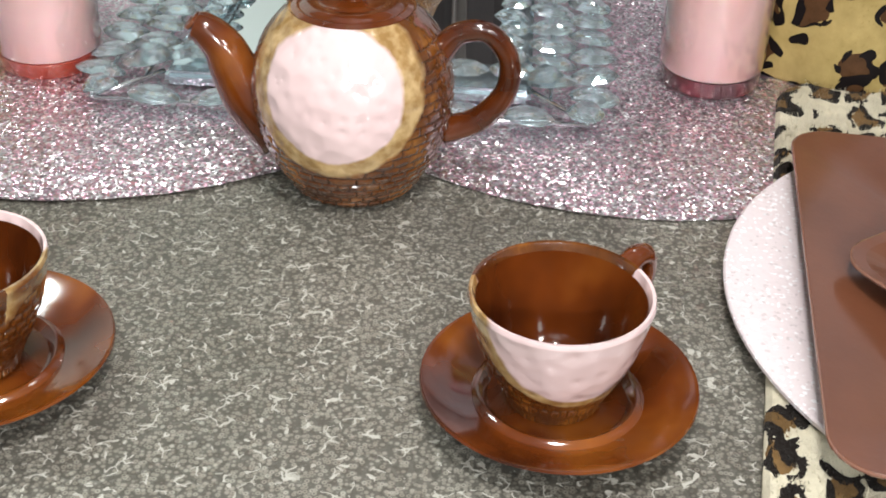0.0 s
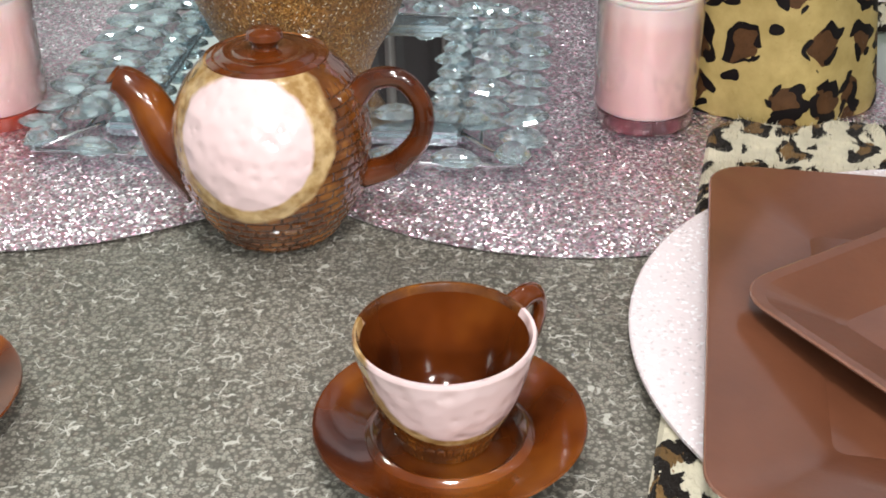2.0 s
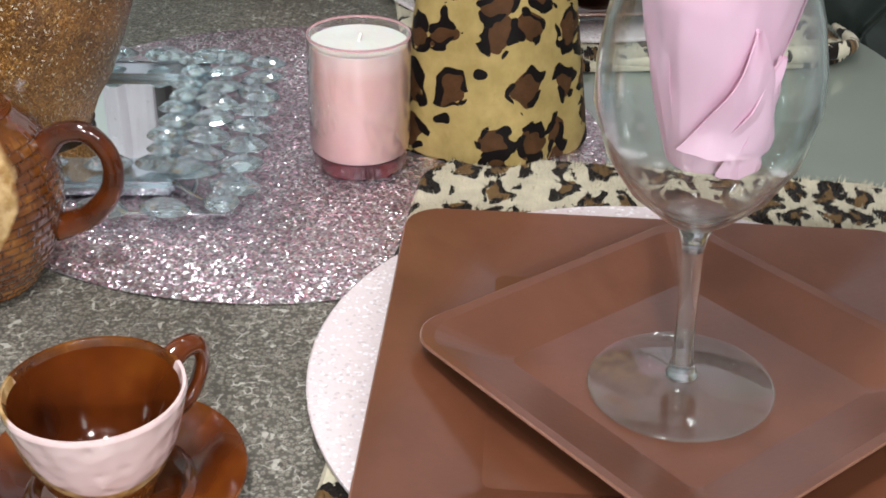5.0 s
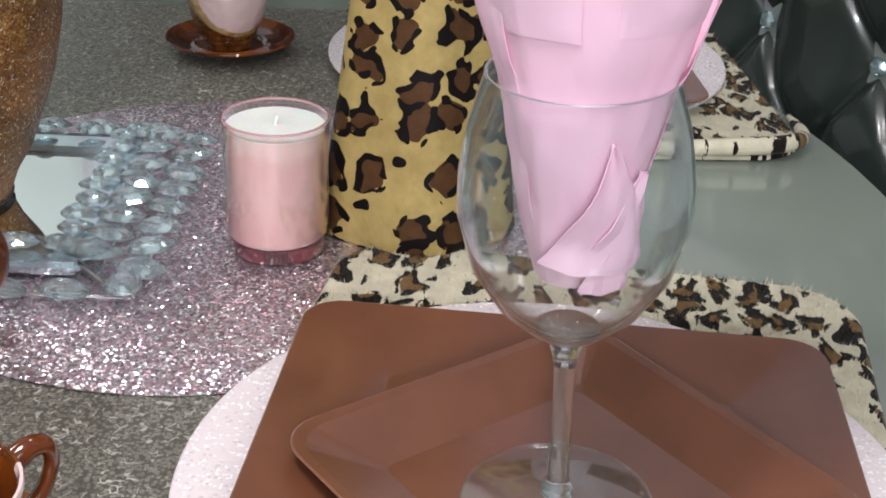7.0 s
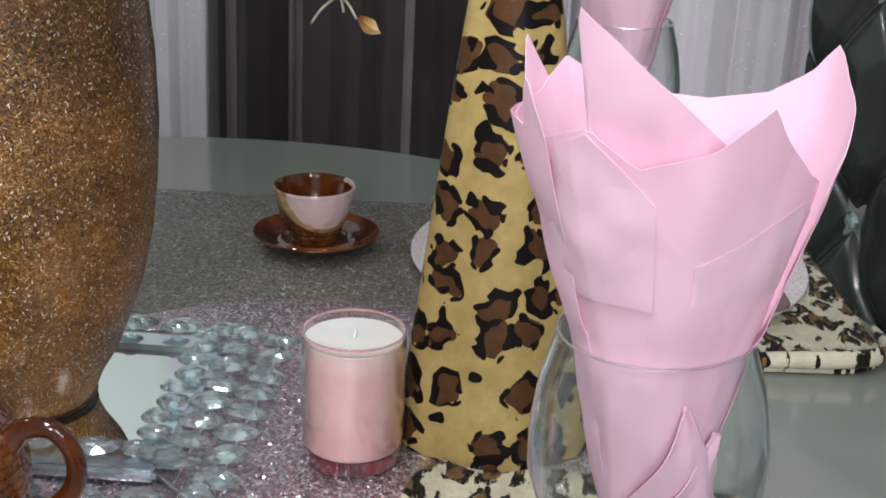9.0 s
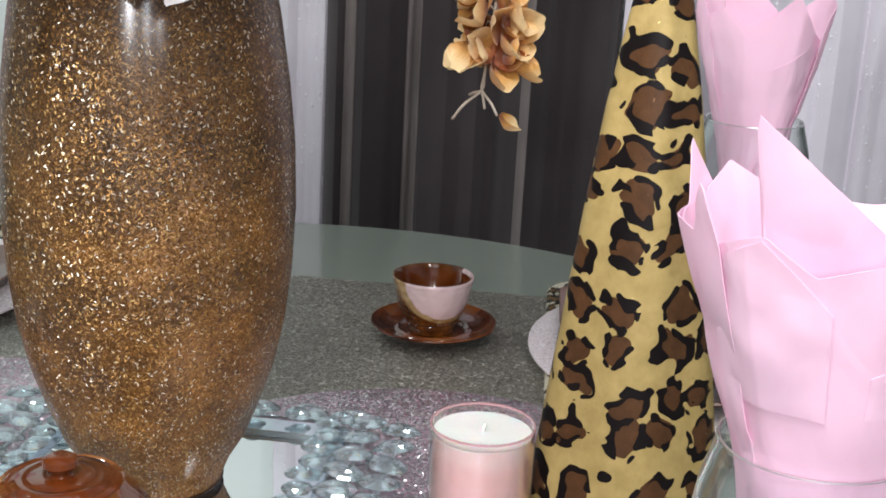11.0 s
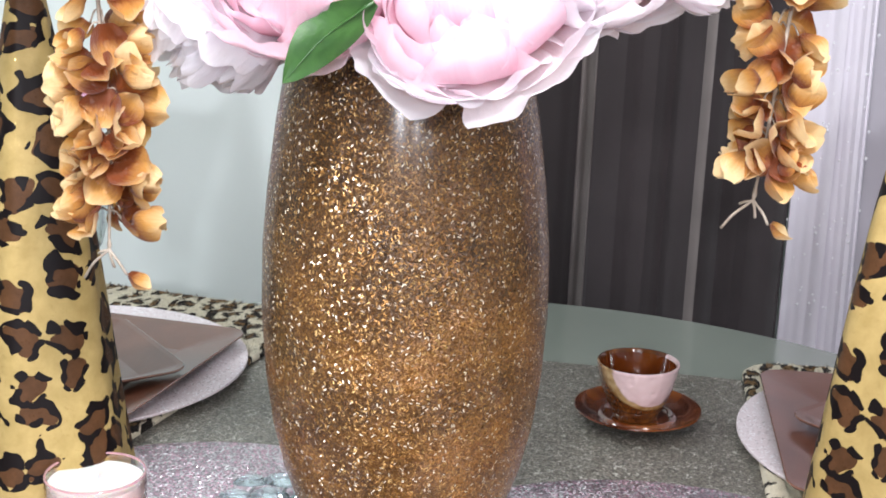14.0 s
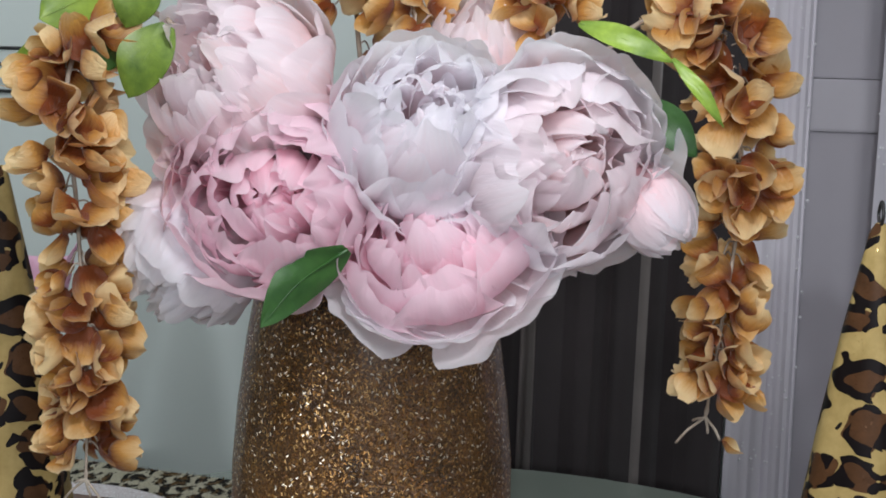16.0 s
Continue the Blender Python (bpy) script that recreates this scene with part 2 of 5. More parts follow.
def two_tone(name, a, b, scale, rough, bump_scale=0, bump_depth=0.001, detail=4, metal=0.0, stretch=None, **more):
    m = material(name, rough=rough, metal=metal, **more)
    p = coords(m)
    if stretch:
        p = node(m, "ShaderNodeVectorMath", {0: p, 1: stretch}, operation="MULTIPLY").outputs[0]
    n = noise_of(m, scale, detail, 0.6, p)
    wire(m, "Base Color", ramp(m, n.outputs["Fac"], [(0.3, a), (0.7, b)]))
    if bump_scale:
        bump(m, noise_of(m, bump_scale, 4, 0.6, p).outputs["Fac"], 0.5, bump_depth)
    return m


def petal_material(name, heart, middle, edge, rough=0.55, through=0.22, stops=(0.05, 0.5, 0.9)):
    """Silk petal: UV y runs from the base to the rim."""
    m = material(name, rough=rough, Sheen_Weight=0.25)
    v = node(m, "ShaderNodeSeparateXYZ", {0: coords(m, "UV")}).outputs[1]
    rnd = node(m, "ShaderNodeObjectInfo").outputs["Random"]
    veins = node(m, "ShaderNodeTexNoise", {"Vector": node(m, "ShaderNodeVectorMath", {0: coords(m, "UV"), 1: (14.0, 1.5, 0)}, operation="MULTIPLY").outputs[0], "Scale": 2.0, "Detail": 3.0}).outputs["Fac"]
    v = calc(m, "ADD", v, calc(m, "MULTIPLY_ADD", rnd, 0.45, -0.22))
    v = calc(m, "ADD", v, calc(m, "MULTIPLY_ADD", veins, 0.3, -0.15))
    wire(m, "Base Color", ramp(m, v, [(stops[0], heart), (stops[1], middle), (stops[2], edge)]))
    wrinkle = node(m, "ShaderNodeTexNoise", {"Vector": node(m, "ShaderNodeVectorMath", {0: coords(m, "UV"), 1: (5.0, 2.2, 0)}, operation="MULTIPLY").outputs[0], "Scale": 2.2, "Detail": 3.0, "Distortion": 1.2}).outputs["Fac"]
    bump(m, calc(m, "ADD", veins, calc(m, "MULTIPLY", wrinkle, 1.6)), 0.45, 0.0022)
    tree = m.node_tree
    thin = node(m, "ShaderNodeBsdfTranslucent", {"Color": ramp(m, v, [(stops[0], heart), (stops[1], middle), (stops[2], edge)])})
    both = node(m, "ShaderNodeMixShader", {0: through, 1: tree.nodes["Principled BSDF"].outputs[0], 2: thin.outputs[0]})
    tree.links.new(both.outputs[0], tree.nodes["Material Output"].inputs["Surface"])
    return m


def two_mix_glitter(name, above, below, scale, height):
    """Fine glitter under clear varnish, with needle-shaped flakes lying every way; its colours pass raggedly from one mix into another round a height."""
    m = material(name, rough=0.42, metal=0.5, Coat_Weight=0.5, Coat_Roughness=0.19)
    p = coords(m)
    xyz = node(m, "ShaderNodeSeparateXYZ", {0: p})
    z = xyz.outputs[2]
    v = node(m, "ShaderNodeTexVoronoi", {"Vector": p, "Scale": scale})
    pick = red_of(m, v.outputs["Color"])
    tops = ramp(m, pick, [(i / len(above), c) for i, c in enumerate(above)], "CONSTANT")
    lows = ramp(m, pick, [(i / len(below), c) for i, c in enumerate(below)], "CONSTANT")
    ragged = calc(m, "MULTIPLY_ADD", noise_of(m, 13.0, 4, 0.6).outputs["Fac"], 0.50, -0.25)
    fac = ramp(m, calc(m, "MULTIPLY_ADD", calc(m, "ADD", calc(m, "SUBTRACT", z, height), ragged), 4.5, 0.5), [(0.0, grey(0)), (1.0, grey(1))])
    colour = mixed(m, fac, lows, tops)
    blotch = ramp(m, noise_of(m, 22.0, 3, 0.6).outputs["Fac"], [(0.34, grey(0.55)), (0.52, grey(1.0)), (0.68, grey(1.5))])
    colour = node(m, "ShaderNodeMix", {0: 1.0, 6: colour, 7: blotch}, data_type="RGBA", blend_type="MULTIPLY").outputs[2]
    gloss = calc(m, "MULTIPLY_ADD", calc(m, "GREATER_THAN", pick, 0.85), -0.2, 0.45)
    cells = v.outputs["Color"]
    metal = 0.28
    around = calc(m, "MULTIPLY", calc(m, "ARCTAN2", xyz.outputs[0], xyz.outputs[1]), 0.088)
    for angle, count, shift in ((0.35, 860.0, 0.0), (1.35, 800.0, 3.1), (2.35, 920.0, 7.7)):
        along = calc(m, "ADD", calc(m, "MULTIPLY", around, math.cos(angle)), calc(m, "MULTIPLY", z, math.sin(angle)))
        across = calc(m, "SUBTRACT", calc(m, "MULTIPLY", z, math.cos(angle)), calc(m, "MULTIPLY", around, math.sin(angle)))
        q = node(m, "ShaderNodeCombineXYZ", {0: calc(m, "MULTIPLY_ADD", along, 0.30, shift), 1: across}).outputs[0]
        w = node(m, "ShaderNodeTexVoronoi", {"Vector": q, "Scale": count}, voronoi_dimensions="2D")
        which = node(m, "ShaderNodeSeparateColor", {0: w.outputs["Color"]})
        needle = calc(m, "MULTIPLY", calc(m, "LESS_THAN", w.outputs["Distance"], 0.32), calc(m, "GREATER_THAN", which.outputs[1], 0.60))
        # Pale needle tones put part of the sparkle into the colour.
        bright = ramp(m, which.outputs[0], [(0.0, (0.15, 0.066, 0.014)), (0.45, (0.33, 0.165, 0.040)), (0.78, (0.62, 0.40, 0.15)), (0.92, (0.98, 0.90, 0.72))], "CONSTANT")
        colour = mixed(m, needle, colour, bright)
        cells = mixed(m, needle, cells, w.outputs["Color"])
        gloss = calc(m, "MULTIPLY_ADD", needle, calc(m, "SUBTRACT", 0.50, gloss), gloss)
        metal = calc(m, "MULTIPLY_ADD", needle, calc(m, "SUBTRACT", 0.5, metal), metal)
    wire(m, "Base Color", colour)
    wire(m, "Roughness", gloss)
    wire(m, "Metallic", metal)
    flake_normal(m, cells, 1.05)
    return m


def thin_sheet(m, colour, share):
    """Lets a share of the light through to the other side, as thin paper does."""
    tree = m.node_tree
    thin = node(m, "ShaderNodeBsdfTranslucent", {"Color": colour})
    both = node(m, "ShaderNodeMixShader", {0: share, 1: tree.nodes["Principled BSDF"].outputs[0], 2: thin.outputs[0]})
    tree.links.new(both.outputs[0], tree.nodes["Material Output"].inputs["Surface"])


SEQUIN = cloth_sequins()
BEAD = material("glass_bead", (0.95, 0.95, 0.97), 0.12, 0.0, Coat_Weight=1.0, Coat_Roughness=0.03)
PINK_GLITTER = glitter("pink_silver_glitter", [(0.76, 0.55, 0.64), (0.80, 0.77, 0.80), (0.46, 0.36, 0.42), (0.97, 0.95, 0.97), (0.86, 0.56, 0.68), (0.58, 0.53, 0.57)], 660.0, 1.1, 0.29)
# Darker mix towards the top, more golden mix towards the bottom.
GOLD_GLITTER = two_mix_glitter("gold_glitter", [(0.078, 0.038, 0.012), (0.100, 0.048, 0.015), (0.052, 0.024, 0.007), (0.16, 0.088, 0.030), (0.070, 0.031, 0.009)],
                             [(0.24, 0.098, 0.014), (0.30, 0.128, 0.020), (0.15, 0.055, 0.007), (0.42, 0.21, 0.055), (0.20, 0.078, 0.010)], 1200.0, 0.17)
CARD_GLITTER = glitter("blush_glitter_card", [(0.74, 0.66, 0.67), (0.76, 0.68, 0.69), (0.75, 0.67, 0.68), (0.76, 0.68, 0.69), (0.77, 0.69, 0.70), (0.76, 0.68, 0.69), (0.75, 0.67, 0.68), (0.92, 0.90, 0.92)], 600.0, 0.16, 0.5, metal=0.05, bright=0.93)
LEOPARD_FELT = leopard("leopard_felt", (0.35, 0.258, 0.092), (0.058, 0.027, 0.011), (0.006, 0.004, 0.004), 34.0, True, rough=0.55, warp=0.6, sparkle=True, size=0.31, small=0.03, band=0.128, breaks=0.43, sheen=0.0)
LEOPARD_PLUSH = leopard("leopard_plush", (0.53, 0.49, 0.37), (0.12, 0.070, 0.026), (0.012, 0.009, 0.007), 46.0, False, rough=0.95, warp=0.8, size=0.26, small=0.15, band=0.17, breaks=0.43, along=0.62)
BROWN_PLATE = two_tone("brown_plate", (0.112, 0.039, 0.019), (0.155, 0.056, 0.028), 18, 0.30, 300, 0.0002, Coat_Weight=0.5, Coat_Roughness=0.14)
# Paler than the plates: the rim's edge highlight is partly in its colour.
RIM_HIGHLIGHT = material("plate_rim_highlight", (0.22, 0.105, 0.070), 0.16, Coat_Weight=1.0, Coat_Roughness=0.05)
POT_GLAZE = glaze("teapot_glaze", 0.0, (-0.004, 0.074), (0.047, 0.045), 0.098)
CUP_GLAZE = glaze("cup_glaze", 0.014, (0.006, 0.056), (0.0455, 0.041), 0.049, 0.89)
BROWN_GLAZE = plain_glaze("brown_glaze")
def thin_glass(name, tint, gloss, fall=1.9, weight=0.8, least=0.035, sheen=0.02, soft=0.0):
    """Clear thin walled glass: tinted see-through with a Fresnel gloss, and a softer gleam towards its edges."""
    m = material(name)
    tree = m.node_tree
    clear = node(m, "ShaderNodeBsdfTransparent", {"Color": (*tint, 1)})
    shine = node(m, "ShaderNodeBsdfGlossy", {"Color": (*gloss, 1), "Roughness": sheen})
    facing = node(m, "ShaderNodeLayerWeight", {"Blend": 0.5}).outputs["Facing"]
    edge = calc(m, "POWER", facing, fall)
    both = node(m, "ShaderNodeMixShader", {0: calc(m, "MULTIPLY_ADD", edge, weight, least), 1: clear.outputs[0], 2: shine.outputs[0]})
    if soft:
        gleam = node(m, "ShaderNodeBsdfGlossy", {"Color": (*gloss, 1), "Roughness": 0.3})
        both = node(m, "ShaderNodeMixShader", {0: calc(m, "MULTIPLY", calc(m, "POWER", facing, 5.0), soft), 1: both.outputs[0], 2: gleam.outputs[0]})
    tree.links.new(both.outputs[0], tree.nodes["Material Output"].inputs["Surface"])
    return m


DARK_GLASS = material("dark_glass", (0.035, 0.020, 0.012), 0.08)
MIRROR = material("mirror", (0.86, 0.90, 0.90), 0.02, 1.0)
BEVEL_MIRROR = material("bevel_mirror", (0.66, 0.77, 0.82), 0.10, 0.85)
CRYSTAL = material("crystal", (0.80, 0.92, 0.95), 0.04, 0.18, Transmission_Weight=0.9, IOR=1.5)
SILVER = material("silver_wire", (0.75, 0.78, 0.80), 0.18, 1.0)
GLASS = thin_glass("clear_glass", (0.985, 0.997, 0.995), (0.95, 1.0, 1.0), 2.4, 1.0, 0.03, 0.05, 0.95)
STEM_GLASS = material("stem_glass", (0.95, 1.0, 1.0), 0.0, Transmission_Weight=0.97, IOR=1.30, Coat_Weight=0.5, Coat_Roughness=0.02)
FOOT_GLASS = thin_glass("foot_glass", (0.97, 0.99, 0.98), (0.95, 1.0, 1.0), 2.2, 0.5, 0.06, 0.08)
RIM_GLASS = thin_glass("rim_glass", (0.97, 0.99, 0.99), (1.0, 1.0, 1.0), 0.8, 0.35, 0.55, 0.28)
PINK_GLASS = thin_glass("pink_glass", (0.985, 0.93, 0.93), (1.0, 0.95, 0.95), 2.6, 0.8, 0.06)
ROSE_RIM = material("rose_rim", (0.62, 0.36, 0.38), 0.06, Transmission_Weight=0.3, Coat_Weight=1.0, Coat_Roughness=0.02)
RED_GLASS = material("red_glass", (0.34, 0.04, 0.06), 0.05, Transmission_Weight=0.85, IOR=1.45)
ORANGE_GLASS = material("orange_red_glass", (0.85, 0.12, 0.05), 0.05, Transmission_Weight=0.6, IOR=1.45)
WAX = two_tone("wax", (0.82, 0.84, 0.80), (0.88, 0.90, 0.86), 30, 0.45, 60, 0.001, Subsurface_Weight=0.3, Subsurface_Scale=0.01)
PINK_WAX = material("pink_wax", rough=0.3, Coat_Weight=0.4, Subsurface_Weight=0.25, Subsurface_Scale=0.01)
level = node(PINK_WAX, "ShaderNodeSeparateXYZ", {0: coords(PINK_WAX)}).outputs[2]
level = calc(PINK_WAX, "ADD", level, calc(PINK_WAX, "MULTIPLY_ADD", noise_of(PINK_WAX, 40, 3).outputs["Fac"], 0.012, -0.006))
wire(PINK_WAX, "Base Color", ramp(PINK_WAX, calc(PINK_WAX, "MULTIPLY", level, 10.0), [(0.15, (0.78, 0.60, 0.57)), (0.45, (0.81, 0.68, 0.65)), (0.72, (0.81, 0.66, 0.63)), (0.82, (0.86, 0.80, 0.77))]))
NAPKIN = two_tone("pink_napkin", (0.97, 0.67, 0.82), (0.98, 0.73, 0.87), 14, 0.8, 260, 0.0006, Sheen_Weight=0.1)
def crease(m):
    """Fine sharp wrinkles, as in handled paper."""
    p = coords(m)
    q = node(m, "ShaderNodeVectorMath", {0: noise_of(m, 22, 2).outputs["Color"], 1: (0.02, 0.02, 0.02), 2: p}, operation="MULTIPLY_ADD").outputs[0]
    ridge = node(m, "ShaderNodeTexVoronoi", {"Vector": node(m, "ShaderNodeVectorMath", {0: q, 1: (1.0, 1.0, 0.35)}, operation="MULTIPLY").outputs[0], "Scale": 55.0}, feature="DISTANCE_TO_EDGE").outputs["Distance"]
    fold = ramp(m, ridge, [(0.0, grey(0.0)), (0.12, grey(0.7)), (0.5, grey(1.0))])
    bump(m, fold, 0.09, 0.0018)


crease(NAPKIN)
thin_sheet(NAPKIN, (0.97, 0.52, 0.71, 1), 0.26)
TABLE = two_tone("table_lacquer", (0.225, 0.258, 0.218), (0.255, 0.288, 0.246), 3, 0.16, 0, Coat_Weight=0.4)
PEONY_PINK = petal_material("peony_pink", (0.97, 0.54, 0.63), (0.97, 0.70, 0.77), (0.97, 0.84, 0.89), through=0.68)
PEONY_WHITE = petal_material("peony_white", (0.97, 0.73, 0.75), (0.97, 0.88, 0.90), (0.96, 0.955, 0.98), through=0.66)
PEONY_PALE = petal_material("peony_pale", (0.97, 0.60, 0.55), (0.97, 0.79, 0.78), (0.96, 0.91, 0.93), through=0.68)
OCHRE = petal_material("ochre_petal", (0.25, 0.060, 0.010), (0.66, 0.34, 0.08), (0.93, 0.72, 0.38), 0.34, 0.45, (0.22, 0.58, 1.0))
LEAF = two_tone("green_leaf", (0.017, 0.058, 0.014), (0.042, 0.120, 0.024), 60, 0.45, 120, 0.001)
MID_LEAF = two_tone("mid_green_leaf", (0.045, 0.09, 0.012), (0.15, 0.23, 0.03), 70, 0.45, 120, 0.001)
LIGHT_LEAF = two_tone("light_green_leaf", (0.09, 0.17, 0.02), (0.26, 0.38, 0.05), 50, 0.45, 120, 0.001)
TWIG = two_tone("grey_twig", (0.25, 0.20, 0.15), (0.42, 0.37, 0.30), 90, 0.7, 300)
LEATHER = two_tone("grey_leather", (0.020, 0.027, 0.023), (0.030, 0.040, 0.034), 8, 0.26, 420, 0.0004, Coat_Weight=0.5, Coat_Roughness=0.12)
CHAIR_FRAME = material("chair_frame", (0.33, 0.36, 0.34), 0.25, 0.4)
DARK_CURTAIN = two_tone("dark_curtain", (0.022, 0.016, 0.0165), (0.034, 0.025, 0.026), 7, 0.8, 500, 0.0005, Sheen_Weight=0.3)
SATIN_STRIPE = two_tone("satin_stripe", (0.145, 0.126, 0.118), (0.19, 0.166, 0.156), 12, 0.4, 400, 0.0004)
SHEER = two_tone("sheer_curtain", (0.70, 0.67, 0.73), (0.78, 0.75, 0.80), 6, 0.7, 600, 0.0004)
WALL = two_tone("pale_wall", (0.74, 0.81, 0.77), (0.78, 0.85, 0.81), 2, 0.55, 200, 0.0004)
ROOM = two_tone("room_paint", (0.56, 0.58, 0.58), (0.62, 0.64, 0.64), 2, 0.7)
FLOOR = two_tone("floor_tile", (0.16, 0.155, 0.15), (0.20, 0.195, 0.19), 4, 0.3)
BLACK = material("black_metal", (0.02, 0.02, 0.02), 0.4)
PALE_RAIL = two_tone("pale_rail", (0.50, 0.48, 0.52), (0.55, 0.53, 0.57), 5, 0.5)
GREY_PANEL = two_tone("grey_panel", (0.43, 0.41, 0.45), (0.47, 0.45, 0.49), 5, 0.5)


# ---- mesh helpers ----
def finish(bm, name, mat, angle=38.0):
    for f in bm.faces:
        f.smooth = True
    limit = radians(angle)
    for e in bm.edges:
        if len(e.link_faces) == 2 and e.calc_face_angle(0) > limit:
            e.smooth = False
    me = bpy.data.meshes.new(name)
    bm.to_mesh(me)
    bm.free()
    me.materials.append(mat)
    return me


def part(name, bm, mat, parent=None, label="", at=None, angle=38.0):
    me = bm if isinstance(bm, bpy.types.Mesh) else finish(bm, name, mat, angle)
    ob = new(name, me)
    if parent is not None:
        ob.parent = parent
    if at is not None:
        ob.matrix_basis = at
    return tagged(ob, label)


def thing(name, label, category, m, group="", kind=""):
    ob = new(name)
    ob.empty_display_size = 0.02
    ob.matrix_basis = m
    return tagged(ob, label, category, group, kind)


def piece(name, bm, mat, label, category="", kind="structure", at=None, angle=38.0):
    ob = part(name, bm, mat, None, label, at, angle)
    return tagged(ob, category=category, kind=kind)


def lathe(profile, n=48, squash=None, close=True):
    """Turns (radius, z) pairs round z. squash(angle, radius, z) may give another radius."""
    bm = bmesh.new()
    rings = []
    for r, z in profile:
        if r < 1e-6:
            rings.append([bm.verts.new((0, 0, z))])
            continue
        ring = []
        for i in range(n):
            a = 2 * math.pi * i / n
            q = squash(a, r, z) if squash else r
            ring.append(bm.verts.new((q * math.cos(a), q * math.sin(a), z)))
        rings.append(ring)
    for a, b in zip(rings, rings[1:]):
        for i in range(n):
            j = (i + 1) % n
            if len(a) == 1 and len(b) == 1:
                break
            if len(a) == 1:
                bm.faces.new((a[0], b[i], b[j]))
            elif len(b) == 1:
                bm.faces.new((a[i], b[0], a[j]))
            else:
                bm.faces.new((a[i], b[i], b[j], a[j]))
    bmesh.ops.recalc_face_normals(bm, faces=bm.faces)
    return bm


def woven(profile, n, weave_top, patch_axis, patch_centre, patch_size, depth):
    """A turned body whose wall carries a basket weave in relief, but for a smooth round patch."""
    fine = [profile[0]]
    for i in range(len(profile) - 1):
        (r0, z0), (r1, z1) = profile[i], profile[i + 1]
        ra, za = profile[max(i - 1, 0)]
        rb, zb = profile[min(i + 2, len(profile) - 1)]
        steps = max(1, int(math.hypot(r1 - r0, z1 - z0) / 0.0011)) if min(r0, r1) > 0.0225 and max(z0, z1) <= weave_top + 0.01 else 1
        for k in range(1, steps + 1):
            t = k / steps
            w = (-0.5 * t + t * t - 0.5 * t ** 3, 1 - 2.5 * t * t + 1.5 * t ** 3, 0.5 * t + 2 * t * t - 1.5 * t ** 3, -0.5 * t * t + 0.5 * t ** 3)
            fine.append((w[0] * ra + w[1] * r0 + w[2] * r1 + w[3] * rb, w[0] * za + w[1] * z0 + w[2] * z1 + w[3] * zb) if steps > 1 else (r1, z1))
    rings = []
    for r, z in fine:
        ring = []
        for i in range(n):
            a = 2 * math.pi * i / n
            x, y, q = r * math.cos(a), r * math.sin(a), r
            if r > 0.021 and z < weave_top:
                row = math.floor(z * 100.0 / 0.55)
                fu = (math.atan2(x, y) * 5.2 + (0.5 if row % 2 == 0 else 0.0)) % 1.0
                fz = (z * 100.0 / 0.55) % 1.0
                edge = min(min(fu, 1 - fu) * r / 5.2, min(fz, 1 - fz) * 0.0055)
                lift = min(1.0, edge / 0.0011)
                side, up = (x - patch_centre[0]) / patch_size[0], (z - patch_centre[1]) / patch_size[1]
                if not (y < patch_axis and side * side + up * up < 1.0):
                    q = r - depth * (1 - lift * lift * (3 - 2 * lift))
            ring.append((q * math.cos(a), q * math.sin(a), z))
        rings.append(ring)
    return loft([r for r in rings if max(abs(p[0]) for p in r) > 1e-6], True, profile[-1][0] < 1e-6)


def curve_through(points, steps):
    """A smooth line through the points (Catmull-Rom)."""
    pts = [Vector(p) for p in points]
    pts = [pts[0] * 2 - pts[1]] + pts + [pts[-1] * 2 - pts[-2]]
    out = []
    for i in range(1, len(pts) - 2):
        a, b, c, d = pts[i - 1:i + 3]
        for k in range(steps):
            t = k / steps
            out.append(0.5 * ((2 * b) + (c - a) * t + (2 * a - 5 * b + 4 * c - d) * t * t + (3 * b - a - 3 * c + d) * t ** 3))
    return out + [pts[-2]]


def tube(points, radius, n=10, steps=6, flat=1.0, bm=None):
    bm = bm or bmesh.new()
    line = curve_through(points, steps)
    last, rings = None, []
    for i, p in enumerate(line):
        way = (line[min(i + 1, len(line) - 1)] - line[max(i - 1, 0)]).normalized()
        side = way.orthogonal() if last is None else (last - way * last.dot(way))
        side.normalize()
        last = side
        up = way.cross(side)
        r = radius(i / (len(line) - 1)) if callable(radius) else radius
        rings.append([bm.verts.new(p + side * r * math.cos(2 * math.pi * k / n) + up * r * flat * math.sin(2 * math.pi * k / n)) for k in range(n)])
    for a, b in zip(rings, rings[1:]):
        for k in range(n):
            bm.faces.new((a[k], a[(k + 1) % n], b[(k + 1) % n], b[k]))
    bm.faces.new(list(reversed(rings[0])))
    bm.faces.new(rings[-1])
    return bm


def block(x0, x1, y0, y1, z0, z1, bevel=0.0):
    bm = bmesh.new()
    bmesh.ops.create_cube(bm, size=1.0)
    for v in bm.verts:
        v.co = ((x0 + x1) / 2 + v.co.x * (x1 - x0), (y0 + y1) / 2 + v.co.y * (y1 - y0), (z0 + z1) / 2 + v.co.z * (z1 - z0))
    if bevel:
        bmesh.ops.bevel(bm, geom=bm.edges[:], offset=bevel, segments=2, affect="EDGES")
    return bm


